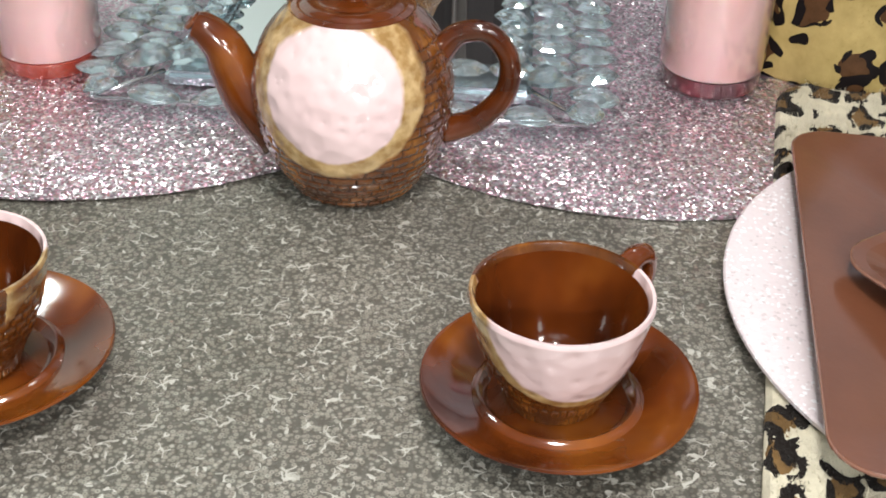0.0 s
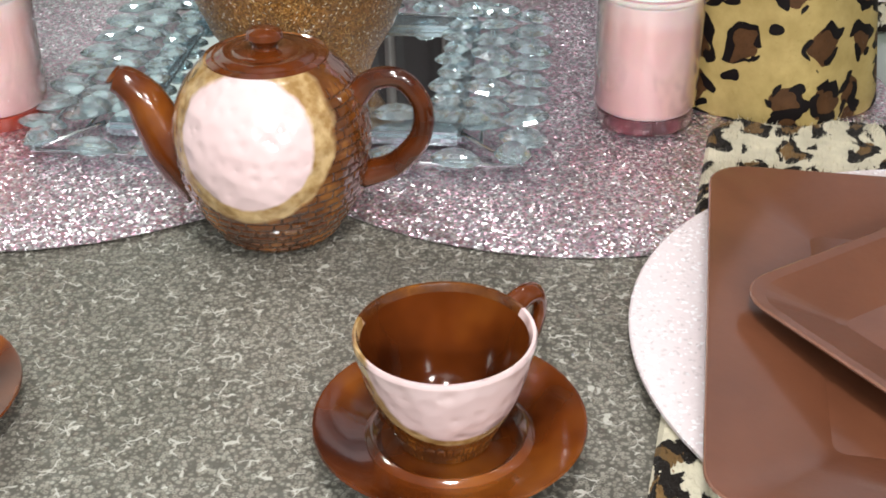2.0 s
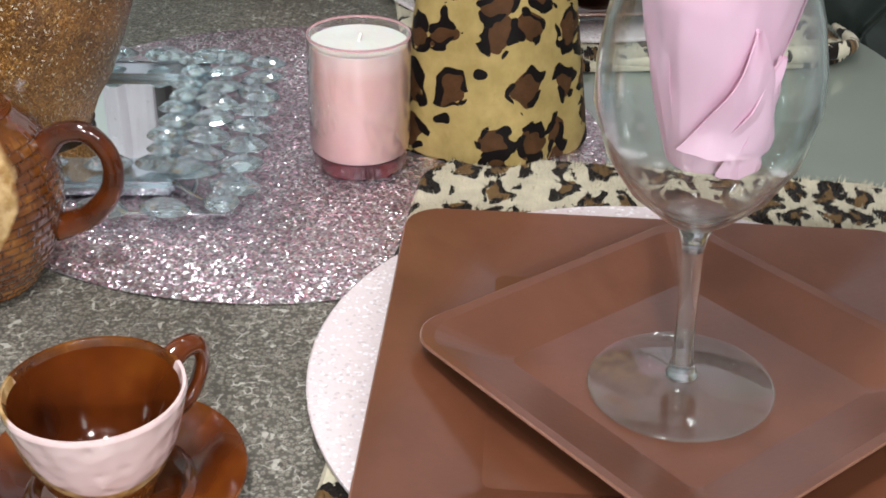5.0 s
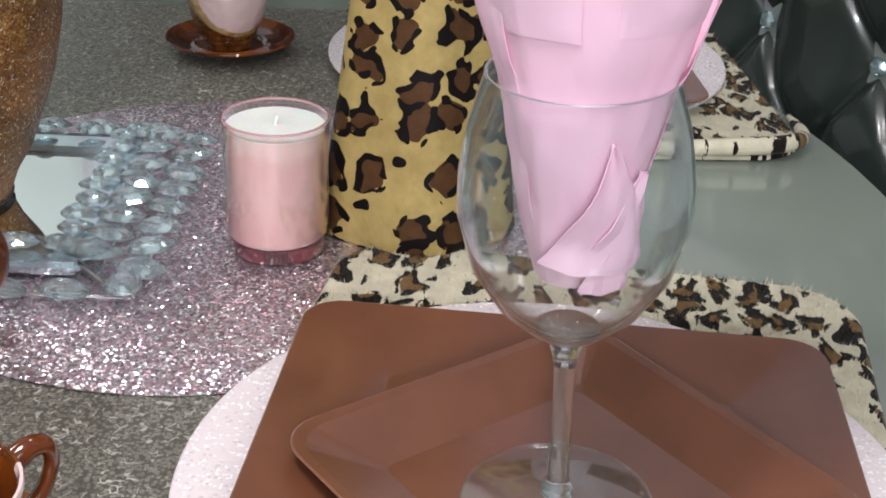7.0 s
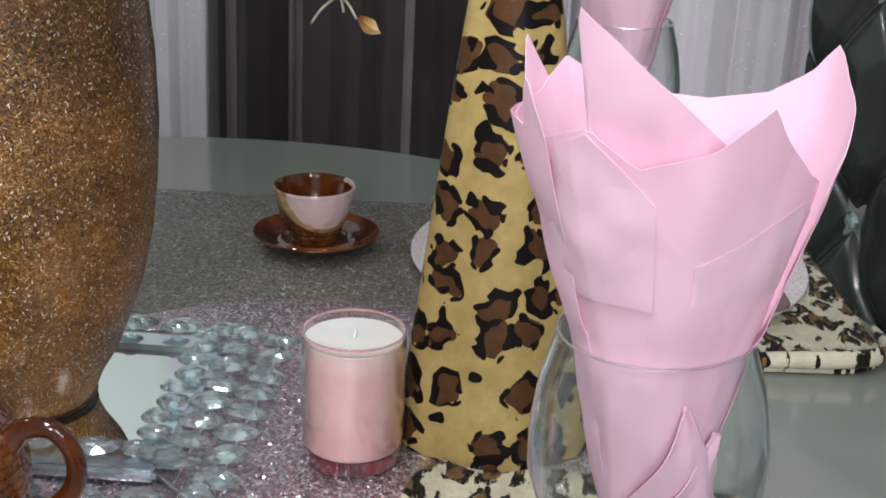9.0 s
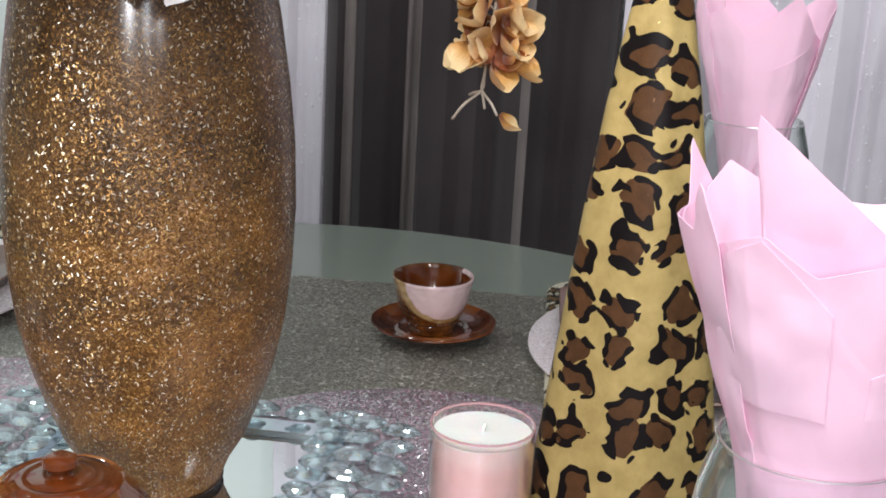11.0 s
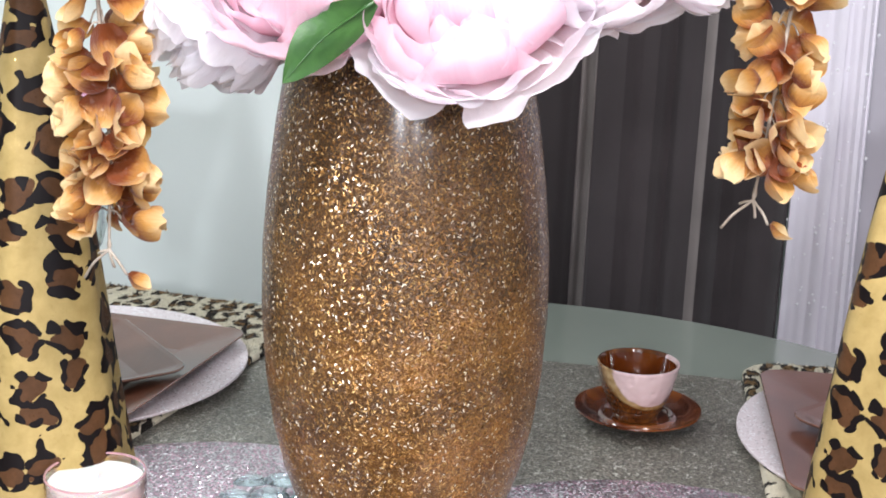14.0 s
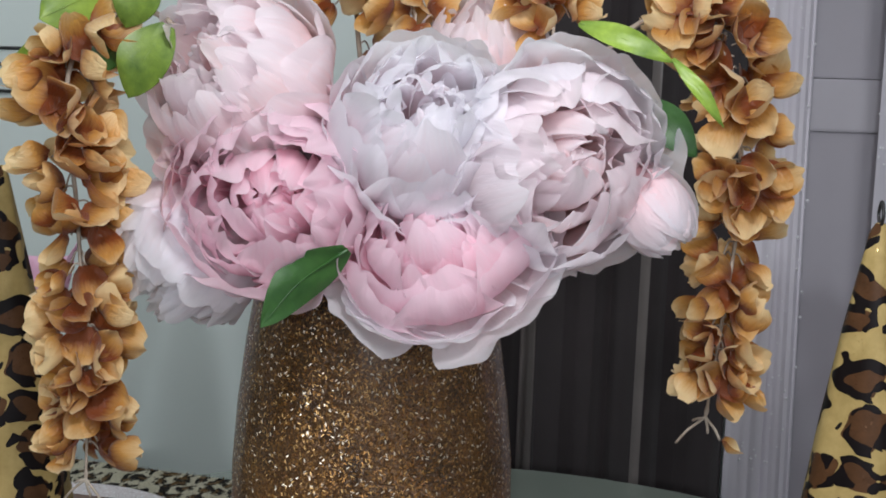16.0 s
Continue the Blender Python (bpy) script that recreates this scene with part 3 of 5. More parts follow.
def sheet(f, nu, nv, thick=0.0):
    """A grid surface f(u, v), u and v from 0 to 1, with UV; thick adds a back."""
    bm = bmesh.new()
    uv = bm.loops.layers.uv.new("UVMap")
    grid = [[bm.verts.new(f(i / nu, j / nv)) for i in range(nu + 1)] for j in range(nv + 1)]
    for j in range(nv):
        for i in range(nu):
            face = bm.faces.new((grid[j][i], grid[j][i + 1], grid[j + 1][i + 1], grid[j + 1][i]))
            for loop, (a, b) in zip(face.loops, ((i, j), (i + 1, j), (i + 1, j + 1), (i, j + 1))):
                loop[uv].uv = (a / nu, b / nv)
    if thick:
        bmesh.ops.recalc_face_normals(bm, faces=bm.faces)
        bmesh.ops.solidify(bm, geom=bm.faces[:], thickness=thick)
    return bm


def rounded(half_x, half_y, radius, n=6):
    """Outline of a rectangle with round corners, anticlockwise."""
    out = []
    for cx, cy, start in ((1, 1, 0), (-1, 1, 90), (-1, -1, 180), (1, -1, 270)):
        for k in range(n + 1):
            a = radians(start + 90 * k / n)
            out.append((cx * (half_x - radius) + radius * math.cos(a), cy * (half_y - radius) + radius * math.sin(a)))
    return out


def loft(rings, cap_first=True, cap_last=True):
    """Skins rings of points with equal counts."""
    bm = bmesh.new()
    rows = [[bm.verts.new(p) for p in ring] for ring in rings]
    n = len(rows[0])
    for a, b in zip(rows, rows[1:]):
        for i in range(n):
            j = (i + 1) % n
            bm.faces.new((a[i], a[j], b[j], b[i]))
    if cap_first:
        bm.faces.new(list(reversed(rows[0])))
    if cap_last:
        bm.faces.new(rows[-1])
    bmesh.ops.recalc_face_normals(bm, faces=bm.faces)
    return bm


# ---- the room ----
TOP = 0.75
piece("floor", block(-2.6, 2.6, -1.3, 2.3, -0.1, 0.0), FLOOR, "pale grey tiled floor of the dining room", "floor")
piece("ceiling", block(-2.6, 2.6, -1.3, 2.3, 2.5, 2.6), ROOM, "plain white ceiling", "ceiling")
piece("wall_north", block(-2.6, 2.6, 2.12, 2.30, 0.0, 2.5), WALL, "pale mint painted wall behind the curtains", "wall")
piece("wall_south", block(-2.6, 2.6, -1.3, -1.2, 0.0, 2.5), ROOM, "plain off-white wall opposite the table", "wall")
piece("wall_west", block(-2.6, -2.5, -1.3, 2.12, 0.0, 2.5), ROOM, "plain off-white side wall", "wall")
piece("wall_east", block(2.5, 2.6, -1.3, 2.12, 0.0, 2.5), ROOM, "plain off-white side wall", "wall")


def beads(ob, wave, x0, x1, y, z0, z1, count, rng):
    """Tiny glass beads sewn on a sheer."""
    verts, faces = [], []
    for _ in range(count):
        x, z, r = rng.uniform(x0, x1), rng.uniform(z0, z1), rng.uniform(0.0012, 0.0024)
        k = len(verts)
        cy = y + wave(x) * (1.0 - 0.3 * (z - 0.02) / 2.33) - 0.005
        verts += [(x - r, cy, z), (x + r, cy, z), (x, cy - r, z), (x, cy + r, z), (x, cy, z - r * 1.4), (x, cy, z + r * 1.4)]
        faces += [(k + a, k + b, k + c) for a, b, c in ((0, 2, 5), (2, 1, 5), (1, 3, 5), (3, 0, 5), (2, 0, 4), (1, 2, 4), (3, 1, 4), (0, 3, 4))]
    me = bpy.data.meshes.new("bead_trim")
    me.from_pydata(verts, [], faces)
    me.materials.append(BEAD)
    tagged(part("bead_trim", me, BEAD, ob, "tiny sparkling glass beads"), kind="stuff")


def curtain(name, label, x0, x1, y, z0, z1, mat, folds, depth, seed, stripes=()):
    rng = random.Random(seed)
    phase = [rng.uniform(0, 6.28) for _ in range(4)]

    def wave(x):
        s = (x - x0) / (x1 - x0) * folds * 6.283
        return depth * (0.6 * math.sin(s + phase[0]) + 0.35 * math.sin(1.73 * s + phase[1]) + 0.25 * math.sin(2.9 * s + phase[2]))

    def f(u, v):
        x = x0 + u * (x1 - x0)
        return (x + 0.006 * math.sin(5 * v + phase[3]), y + wave(x) * (1.0 - 0.3 * v), z0 + v * (z1 - z0))
    ob = thing(name, label, "curtain", Matrix())
    part("fabric", sheet(f, int(folds * 14), 10, 0.004), mat, ob)
    if mat is SHEER:
        beads(ob, wave, x0, x1, y, 0.7, 1.6, int(2200 * (x1 - x0)), rng)
    for a, b in stripes:
        def g(u, v, a=a, b=b):
            x = a + u * (b - a)
            return (x + 0.006 * math.sin(5 * v + phase[3]), y + wave(x) * (1.0 - 0.3 * v) - 0.006, z0 + v * (z1 - z0))
        part("stripe", sheet(g, 8, 10, 0.002), SATIN_STRIPE, ob, "lighter satin stripe")
    return ob


curtain("dark_curtain", "dark charcoal curtain with lighter satin stripes", -0.098, 0.305, 1.95, 0.02, 2.35, DARK_CURTAIN, 3.5, 0.022, 3,
        ((-0.072, -0.056), (0.012, 0.036), (0.180, 0.192)))
curtain("sheer_curtain", "white sheer curtain with tiny glass beads", 0.30, 0.352, 1.978, 0.02, 2.35, SHEER, 1.2, 0.004, 5)
curtain("sheer_curtain", "white sheer curtain with tiny glass beads", 0.350, 0.403, 1.998, 0.02, 2.35, SHEER, 1.5, 0.007, 6)
curtain("sheer_curtain", "white sheer curtain with tiny glass beads", -0.19, -0.085, 1.985, 0.02, 2.35, SHEER, 2.2, 0.006, 8)
curtain("sheer_curtain", "white sheer curtain with tiny glass beads", 0.485, 1.2, 1.985, 0.02, 2.35, SHEER, 9, 0.014, 9)
window = thing("window_1", "grey window with a pale cross rail between sheer curtains", "window", Matrix(), kind="structure")
for z0, z1 in ((0.02, 1.180), (1.256, 2.30)):
    part("pane", block(0.36, 0.60, 2.062, 2.10, z0, z1, 0.002), GREY_PANEL, window, "dull grey pane")
part("rail", block(0.36, 0.60, 2.050, 2.10, 1.181, 1.255, 0.003), PALE_RAIL, window, "pale painted cross rail")


# Rails stand for thin dark lines of unknown kind; the brackets are added.
rack = thing("wall_rails", "thin black horizontal rails on the pale wall", "rack", pose(-1.0, 2.10, 0))
for z in (1.268, 1.242, 1.225, 1.199):
    part("rail", tube([(-0.28, 0, z), (0.0, 0, z), (0.232, 0, z)], 0.0028, 8, 3), BLACK, rack)
for x in (-0.27, -0.02):
    part("bracket", block(x - 0.004, x + 0.004, 0.002, 0.02, 1.19, 1.275, 0.001), BLACK, rack)

# ---- the table ----
CX, CY, RX, RY = 0.01, 1.0, 0.70, 0.757


def ellipse(rx, ry, z, n=96):
    return [(CX + rx * math.cos(2 * math.pi * i / n), CY + ry * math.sin(2 * math.pi * i / n), z) for i in range(n)]


table = thing("dining_table", "oval grey lacquered dining table with a glossy top", "table", Matrix())
part("tabletop", loft([ellipse(RX - 0.012, RY - 0.012, TOP - 0.035), ellipse(RX - 0.002, RY - 0.002, TOP - 0.028), ellipse(RX, RY, TOP - 0.012),
                       ellipse(RX - 0.001, RY - 0.001, TOP - 0.004), ellipse(RX - 0.005, RY - 0.005, TOP)]), TABLE, table)
part("pedestal", lathe([(0, 0.0), (0.30, 0.0), (0.30, 0.03), (0.12, 0.06), (0.09, 0.2), (0.09, 0.6), (0.2, TOP - 0.036), (0, TOP - 0.036)], 40), TABLE, table, at=pose(CX, CY, 0))


def runner():
    def f(u, v):
        x, y = -0.365 + u * 0.75, 0.30 + v * 1.227
        return (x, y, TOP + 0.0012 + 0.0005 * noise.noise((x * 30, y * 30, 0)))
    return sheet(f, 60, 90, 0.0)


tagged(part("table_runner", runner(), SEQUIN), "grey sequined table runner laid along the table", "table runner")


def glitter_mat(x, y, r, label):
    prof = [(0, 0.0), (r - 0.001, 0.0), (r, 0.0006), (r, 0.0016), (r - 0.0008, 0.0022), (r * 0.6, 0.0023), (0, 0.0023)]
    ob = part("glitter_placemat", lathe(prof, 90, lambda a, q, z: q * (1 + 0.004 * noise.noise((math.cos(a) * 9, math.sin(a) * 9, x)))), PINK_GLITTER, at=pose(x, y, TOP + 0.0018))
    return tagged(ob, label, "placemat", "round placemats")


glitter_mat(0.190, 1.005, 0.229, "round pink and silver glitter placemat under candle and cone")
glitter_mat(-0.165, 0.985, 0.231, "round silver-pink glitter placemat under the mirrored tray").location.z += 0.0009


# ---- plush place mats ----
def plush_mat(x, y, turn, hx, hy, seed, label):
    rng = random.Random(seed)
    ob = thing("leopard_placemat", label, "placemat", pose(x, y, TOP + 0.0005, 0, 0, turn), "leopard placemats")
    outline = [(px * (1 + 0.02 * noise.noise((px * 8, py * 8, seed))), py * (1 + 0.02 * noise.noise((px * 8, py * 8, seed + 5)))) for px, py in rounded(hx, hy, 0.045, 8)]
    rings = [[(px * k, py * k, z) for px, py in outline] for k, z in ((0.985, 0.0), (1.0, 0.002), (1.0, 0.005), (0.985, 0.008), (0.9, 0.0085), (0.6, 0.0085), (0.3, 0.0085), (0.05, 0.0085))]
    part("backing", loft(rings), LEOPARD_PLUSH, ob)
    verts, faces = [], []
    for _ in range(40000):
        ex, ey = rng.uniform(0.004 - hx, hx - 0.004), rng.uniform(0.004 - hy, hy - 0.004)
        if abs(ex) < hx * 0.5 and abs(ey) < hy * 0.5:
            continue
        dx, dy = abs(ex) - (hx - 0.045), abs(ey) - (hy - 0.045)
        if dx > 0 and dy > 0 and dx * dx + dy * dy > 0.041 ** 2:
            continue
        a = rng.uniform(0, 6.28)
        out = 1.0 if max(abs(ex) / hx, abs(ey) / hy) > 0.96 else 0.25
        lx, ly = math.cos(a) * 0.003 + out * ex / hx * 0.002, math.sin(a) * 0.003 + out * ey / hy * 0.002
        w = 0.0005
        k = len(verts)
        verts += [(ex - w * math.sin(a), ey + w * math.cos(a), 0.006), (ex + w * math.sin(a), ey - w * math.cos(a), 0.006), (ex + lx, ey + ly, 0.0085 + rng.uniform(0.0008, 0.0042))]
        faces.append((k, k + 1, k + 2))
    me = bpy.data.meshes.new("fur")
    me.from_pydata(verts, [], faces)
    me.materials.append(LEOPARD_PLUSH)
    tagged(part("fur", me, LEOPARD_PLUSH, ob), kind="stuff")
    return ob


plush_mat(0.421, 0.714, -9, 0.168, 0.235, 1, "cream and brown leopard plush placemat under a place setting")
curled = plush_mat(0.452, 1.362, 4, 0.190, 0.224, 2, "cream and brown leopard plush placemat with a curled edge")
part("curled_edge", tube([(-0.03, -0.217, 0.006), (0.05, -0.222, 0.011), (0.12, -0.224, 0.014), (0.168, -0.218, 0.015), (0.191, -0.190, 0.012), (0.195, -0.14, 0.008)], lambda t: 0.003 + 0.0045 * math.sin(3.14 * t), 14, 8), LEOPARD_PLUSH, curled)
plush_mat(-0.45, 1.40, -8, 0.175, 0.225, 3, "cream and brown leopard plush placemat by the pale wall")


# ---- place settings ----
def square_plate(side, rim, height):
    h = side / 2
    t = 0.0022
    spec = [(h - rim - 0.004, 0.010, 0.0), (h - rim, 0.010, 0.0012), (h - 0.006, 0.020, height), (h - 0.0010, 0.022, height + 0.0004), (h, 0.022, height + 0.0016),
            (h - 0.0008, 0.022, height + 0.0032), (h - 0.006, 0.020, height + t), (h - rim - 0.002, 0.006, t + 0.0012), (h - rim - 0.006, 0.006, t)]
    return loft([[(x, y, z) for x, y in rounded(a, a, r, 5)] for a, r, z in spec])


def charger(x, y, r, label):
    prof = [(0, 0.0), (r - 0.002, 0.0), (r, 0.001), (r, 0.0028), (r - 0.001, 0.0036), (r * 0.72, 0.0034), (r * 0.70, 0.0022), (0, 0.0022)]
    ob = part("charger_plate", lathe(prof, 80), CARD_GLITTER, at=pose(x, y, TOP + 0.0105))
    return tagged(ob, label, "charger plate", "charger plates")


def plates(x, y, big_turn, x2, y2, small_turn, label):
    big = tagged(part("square_plate", square_plate(0.30, 0.050, 0.0115), BROWN_PLATE, at=pose(x, y, TOP + 0.0145, 0, 0, big_turn), angle=5), "large square brown plate on a blush " + label, "plate", "square plates")
    small = tagged(part("square_plate", square_plate(0.205, 0.033, 0.0125), BROWN_PLATE, at=pose(x2, y2, TOP + 0.0205, 0, 0, small_turn), angle=5), "small square brown plate turned across the large one", "plate", "square plates")
    for plate, side, height in ((big, 0.30, 0.0115), (small, 0.205, 0.0125)):
        rings = []
        for k in range(9):
            out, up = 0.0009 * math.cos(k * math.pi / 4), 0.0009 * math.sin(k * math.pi / 4)
            rings.append([(px, py, height + 0.0022 + up) for px, py in rounded(side / 2 - 0.0006 + out, side / 2 - 0.0006 + out, 0.0218 + out, 6)])
        part("rim_edge", loft(rings, False, False), RIM_HIGHLIGHT, plate, "shiny rounded rim edge, paler to carry a highlight")
    return big, small


charger(0.409, 0.693, 0.185, "blush pink glitter charger on a leopard placemat")
plates(0.411, 0.683, -5.5, 0.416, 0.678, 36.6, "charger")
charger(0.433, 1.370, 0.190, "blush pink glitter charger by the grey chair")
plates(0.424, 1.352, 4, 0.43, 1.360, 50, "charger")
charger(-0.455, 1.348, 0.195, "blush pink glitter charger by the pale wall")
plates(-0.445, 1.317, -4, -0.434, 1.302, 46, "charger")


def wine_glass(x, y, z, label, lean=0.0, tall=1.0):
    ob = thing("wine_glass", label, "wine glass", pose(x, y, z, 0, lean, 0) @ Matrix.Diagonal((1, 1, tall, 1)), "wine glasses")
    outer = [(0.0050, 0.078), (0.0075, 0.090), (0.0178, 0.0972), (0.0318, 0.110), (0.0430, 0.128), (0.0492, 0.152), (0.0490, 0.170), (0.0452, 0.192), (0.0393, 0.2115), (0.0394, 0.2130)]
    inner = [(0.0386, 0.2140), (0.0377, 0.2134), (0.0379, 0.2118), (0.0440, 0.192), (0.0478, 0.170), (0.0480, 0.152), (0.0418, 0.128), (0.0304, 0.1115), (0.0165, 0.0998), (0, 0.096)]
    part("bowl", lathe([(0, 0.0785)] + outer + inner, 96), GLASS, ob)
    part("rim", lathe([(0.0382, 0.2135), (0.0383, 0.2140), (0.0387, 0.2142), (0.0391, 0.2140), (0.0392, 0.2135)], 64), RIM_GLASS, ob, "bright rounded rim")
    part("foot_rim", lathe([(0.0446, 0.0002), (0.0456, 0.0003), (0.0461, 0.0010), (0.0456, 0.0019), (0.0446, 0.0020)], 64), FOOT_GLASS, ob, "bright rounded edge of the foot")
    part("bowl_base", lathe([(0, 0.0795), (0.0050, 0.0805), (0.0090, 0.0915), (0.0150, 0.0965), (0.0120, 0.0985), (0.0060, 0.0968), (0, 0.0964)], 40), STEM_GLASS, ob, "thick clear glass at the bottom of the bowl")
    part("stem", lathe([(0, 0.006), (0.0080, 0.0075), (0.0052, 0.016), (0.0045, 0.045), (0.0050, 0.0775), (0, 0.0780)], 32), STEM_GLASS, ob)
    part("foot", lathe([(0, 0.0), (0.044, 0.0), (0.0455, 0.0008), (0.0445, 0.0016), (0.020, 0.0036), (0.0085, 0.0070), (0, 0.0074)], 56), FOOT_GLASS, ob)
    return ob


FOLDS = (
    (-24, 150, 1.10, 0.0, 0.006, ((0, 0.172), (0.06, 0.186), (0.18, 0.197), (0.275, 0.208), (0.325, 0.195), (0.41, 0.184), (0.55, 0.177), (0.8, 0.179), (1, 0.170))),
    (105, 178, 1.00, 0.0, 0.006, ((0, 0.172), (0.10, 0.183), (0.35, 0.195), (0.60, 0.184), (1, 0.180))),
    (140, 216, 1.03, 0.0003, 0.006, ((0, 0.185), (0.12, 0.206), (0.26, 0.181), (0.75, 0.181), (0.92, 0.203), (1, 0.180))),
    (-137, -58, 0.80, 0.0, 0.006, ((0, 0.160), (0.05, 0.230), (0.12, 0.225), (0.75, 0.188), (1, 0.174))),
    (-160, -14, 1.00, 0.0004, 0.006, ((0, 0.172), (0.05, 0.178), (0.24, 0.189), (0.28, 0.184), (0.36, 0.176), (0.53, 0.185), (0.66, 0.201), (0.72, 0.189), (0.86, 0.172), (1, 0.164))),
    (-158, -101, 1.00, 0.0010, 0.120, ((0, 0.170), (0.57, 0.187), (1, 0.163))),
    (-84, -10, 1.00, 0.0008, 0.124, ((0, 0.141), (0.52, 0.157), (0.70, 0.161), (1, 0.150))),
)


def napkin(x, y, z, seed, label, slim=1.0):
    """A pink napkin gathered to a point and pushed into a glass, its corners standing up."""
    rng = random.Random(seed)
    ob = thing("napkin", label, "napkin", pose(x, y, z) @ Matrix.Diagonal((slim, slim, 1, 1)), "pink napkins")
    ph, panes = rng.uniform(0, 6), 7
    for az0, az1, wide, proud, low, tops in FOLDS:
        def f(u, v, az0=az0, az1=az1, wide=wide, proud=proud, low=low, tops=tops):
            top = tops[-1][1]
            for (u0, h0), (u1, h1) in zip(tops, tops[1:]):
                if u <= u1:
                    top = h0 + (h1 - h0) * (u - u0) / (u1 - u0)
                    break
            h = low + v * (top - low)
            a = radians(az0 + (az1 - az0) * u)
            r = 0.012 + 0.0232 * (h / 0.096) ** 0.80 if h < 0.096 else 0.0352 + 0.0270 * ((h - 0.096) / 0.104) ** 0.9
            step = 2 * math.pi / panes
            flat = math.cos(step / 2) / math.cos((a + ph) % step - step / 2)
            r = r * (1 + (wide - 1) * min(1.0, h / 0.15)) * (1 + (flat - 0.95) * 0.35) + proud * min(1.0, h / 0.06)
            r += (0.0020 * noise.noise((a * 1.6 + ph, h * 30, ph)) + 0.0009 * noise.noise((a * 4.5 + ph, h * 70, ph + 3))) * min(1.0, h / 0.05)
            if h < 0.10:
                r = min(r, 0.0362)
            lean = 0.004 * max(0.0, (h - 0.09) / 0.11) ** 1.3
            return (r * math.cos(a) - lean, r * math.sin(a), h)
        part("fold", sheet(f, 44, 26, 0.0003), NAPKIN, ob)
    for b0, h0, size, skew in ((-1.32, 0.020, 0.058, 0.30), (-0.80, 0.018, 0.046, -0.25), (-0.98, 0.009, 0.030, 0.1)):
        def g(u, v, b0=b0, h0=h0, size=size, skew=skew):
            w = (u - 0.5 + skew * v) * size * 0.85 * (1 - v * 0.97)
            h = h0 + v * size
            r = 0.0175 + 0.013 * min(1.0, h / 0.07) + 0.0055 * abs(u - 0.4) + 0.0025
            b = b0 + w / r
            r += 0.004 * noise.noise((u * 3 + b0, v * 3, 1.7)) + 0.004 * math.sin(3.14 * u) * (1 - v)
            return (r * math.cos(b), r * math.sin(b), h + 0.003 * noise.noise((u * 4, v * 2, b0)))
        part("tuck", sheet(g, 10, 10, 0.0006), NAPKIN, ob)
    return ob


wine_glass(0.410, 0.666, TOP + 0.0245, "clear wine glass holding a pink napkin on brown plates", -1.8)
napkin(0.4055, 0.666, 0.892, 4, "pink paper napkin standing in a wine glass")
wine_glass(0.422, 1.240, TOP + 0.0245, "clear wine glass with a pink napkin near the chair", 0.0, 1.11)
napkin(0.420, 1.240, 0.915, 9, "pink paper napkin opened out in a wine glass", 0.87)
wine_glass(-0.43, 1.31, TOP + 0.0245, "clear wine glass with a pink napkin behind the cone")
napkin(-0.43, 1.31, 0.892, 12, "pink paper napkin standing in a wine glass")


# ---- cups, saucers and teapot ----
def saucer(x, y):
    prof = [(0, 0.002), (0.020, 0.002), (0.022, 0.0), (0.026, 0.0), (0.028, 0.003), (0.045, 0.007), (0.0605, 0.0135), (0.062, 0.0150), (0.0615, 0.0162), (0.060, 0.0160), (0.046, 0.0100),
            (0.0385, 0.0074), (0.0365, 0.0092), (0.0350, 0.0096), (0.0335, 0.0088), (0.031, 0.0060), (0.022, 0.0055), (0, 0.0055)]
    ob = part("saucer", lathe(prof, 72), BROWN_GLAZE, at=pose(x, y, TOP + 0.0022))
    return tagged(ob, "glossy brown ceramic saucer under a teacup", "saucer", "saucers")


def cup(x, y, turn, label, handle=35, drop=0.0):
    ob = thing("teacup", label, "teacup", pose(x - 0.002, y, TOP + 0.0080, 0, 0, turn) @ Matrix.Scale(1.01, 4), "teacups")
    outer = [(0, 0.002), (0.0185, 0.002), (0.020, 0.0), (0.0218, 0.0005), (0.0222, 0.004), (0.0250, 0.010), (0.0300, 0.020), (0.0345, 0.031), (0.0375, 0.043), (0.0393, 0.052), (0.0399, 0.0545), (0.0392, 0.0562), (0.0378, 0.0560), (0.0364, 0.0525)]
    inner = [(0.0358, 0.050), (0.0338, 0.041), (0.0310, 0.030), (0.0262, 0.019), (0.0210, 0.010), (0.014, 0.0065), (0, 0.006)]
    part("bowl", woven(outer, 264, 0.049, 0.014, (0.006, 0.056), (0.0455, 0.041), 0.0008), CUP_GLAZE, ob)
    part("inside", lathe([outer[-1]] + inner, 64), BROWN_GLAZE, ob, "glossy brown glazed inside")
    part("handle", tube([(0.0390, 0, 0.0500), (0.0475, 0, 0.0535), (0.0555, 0, 0.0510), (0.0570, 0, 0.0400), (0.0490, 0, 0.0260), (0.0330, 0, 0.0200)], lambda t: 0.0060 - 0.0012 * math.sin(3.14 * t), 12, 6, 0.75), BROWN_GLAZE, ob, at=pose(0, 0, -drop, 0, 0, handle))
    return ob


for sx, sy in ((0.141, 0.609), (-0.122, 0.606), (0.148, 1.374)):
    saucer(sx, sy)
cup(0.141, 0.609, 10, "brown ceramic teacup with a pink patch, on its saucer", 36)
cup(-0.122, 0.606, 165, "brown basket-weave teacup with its pink patch turned away")
cup(0.148, 1.374, 26, "brown ceramic teacup with pink side near the table's end", 80, 0.012)


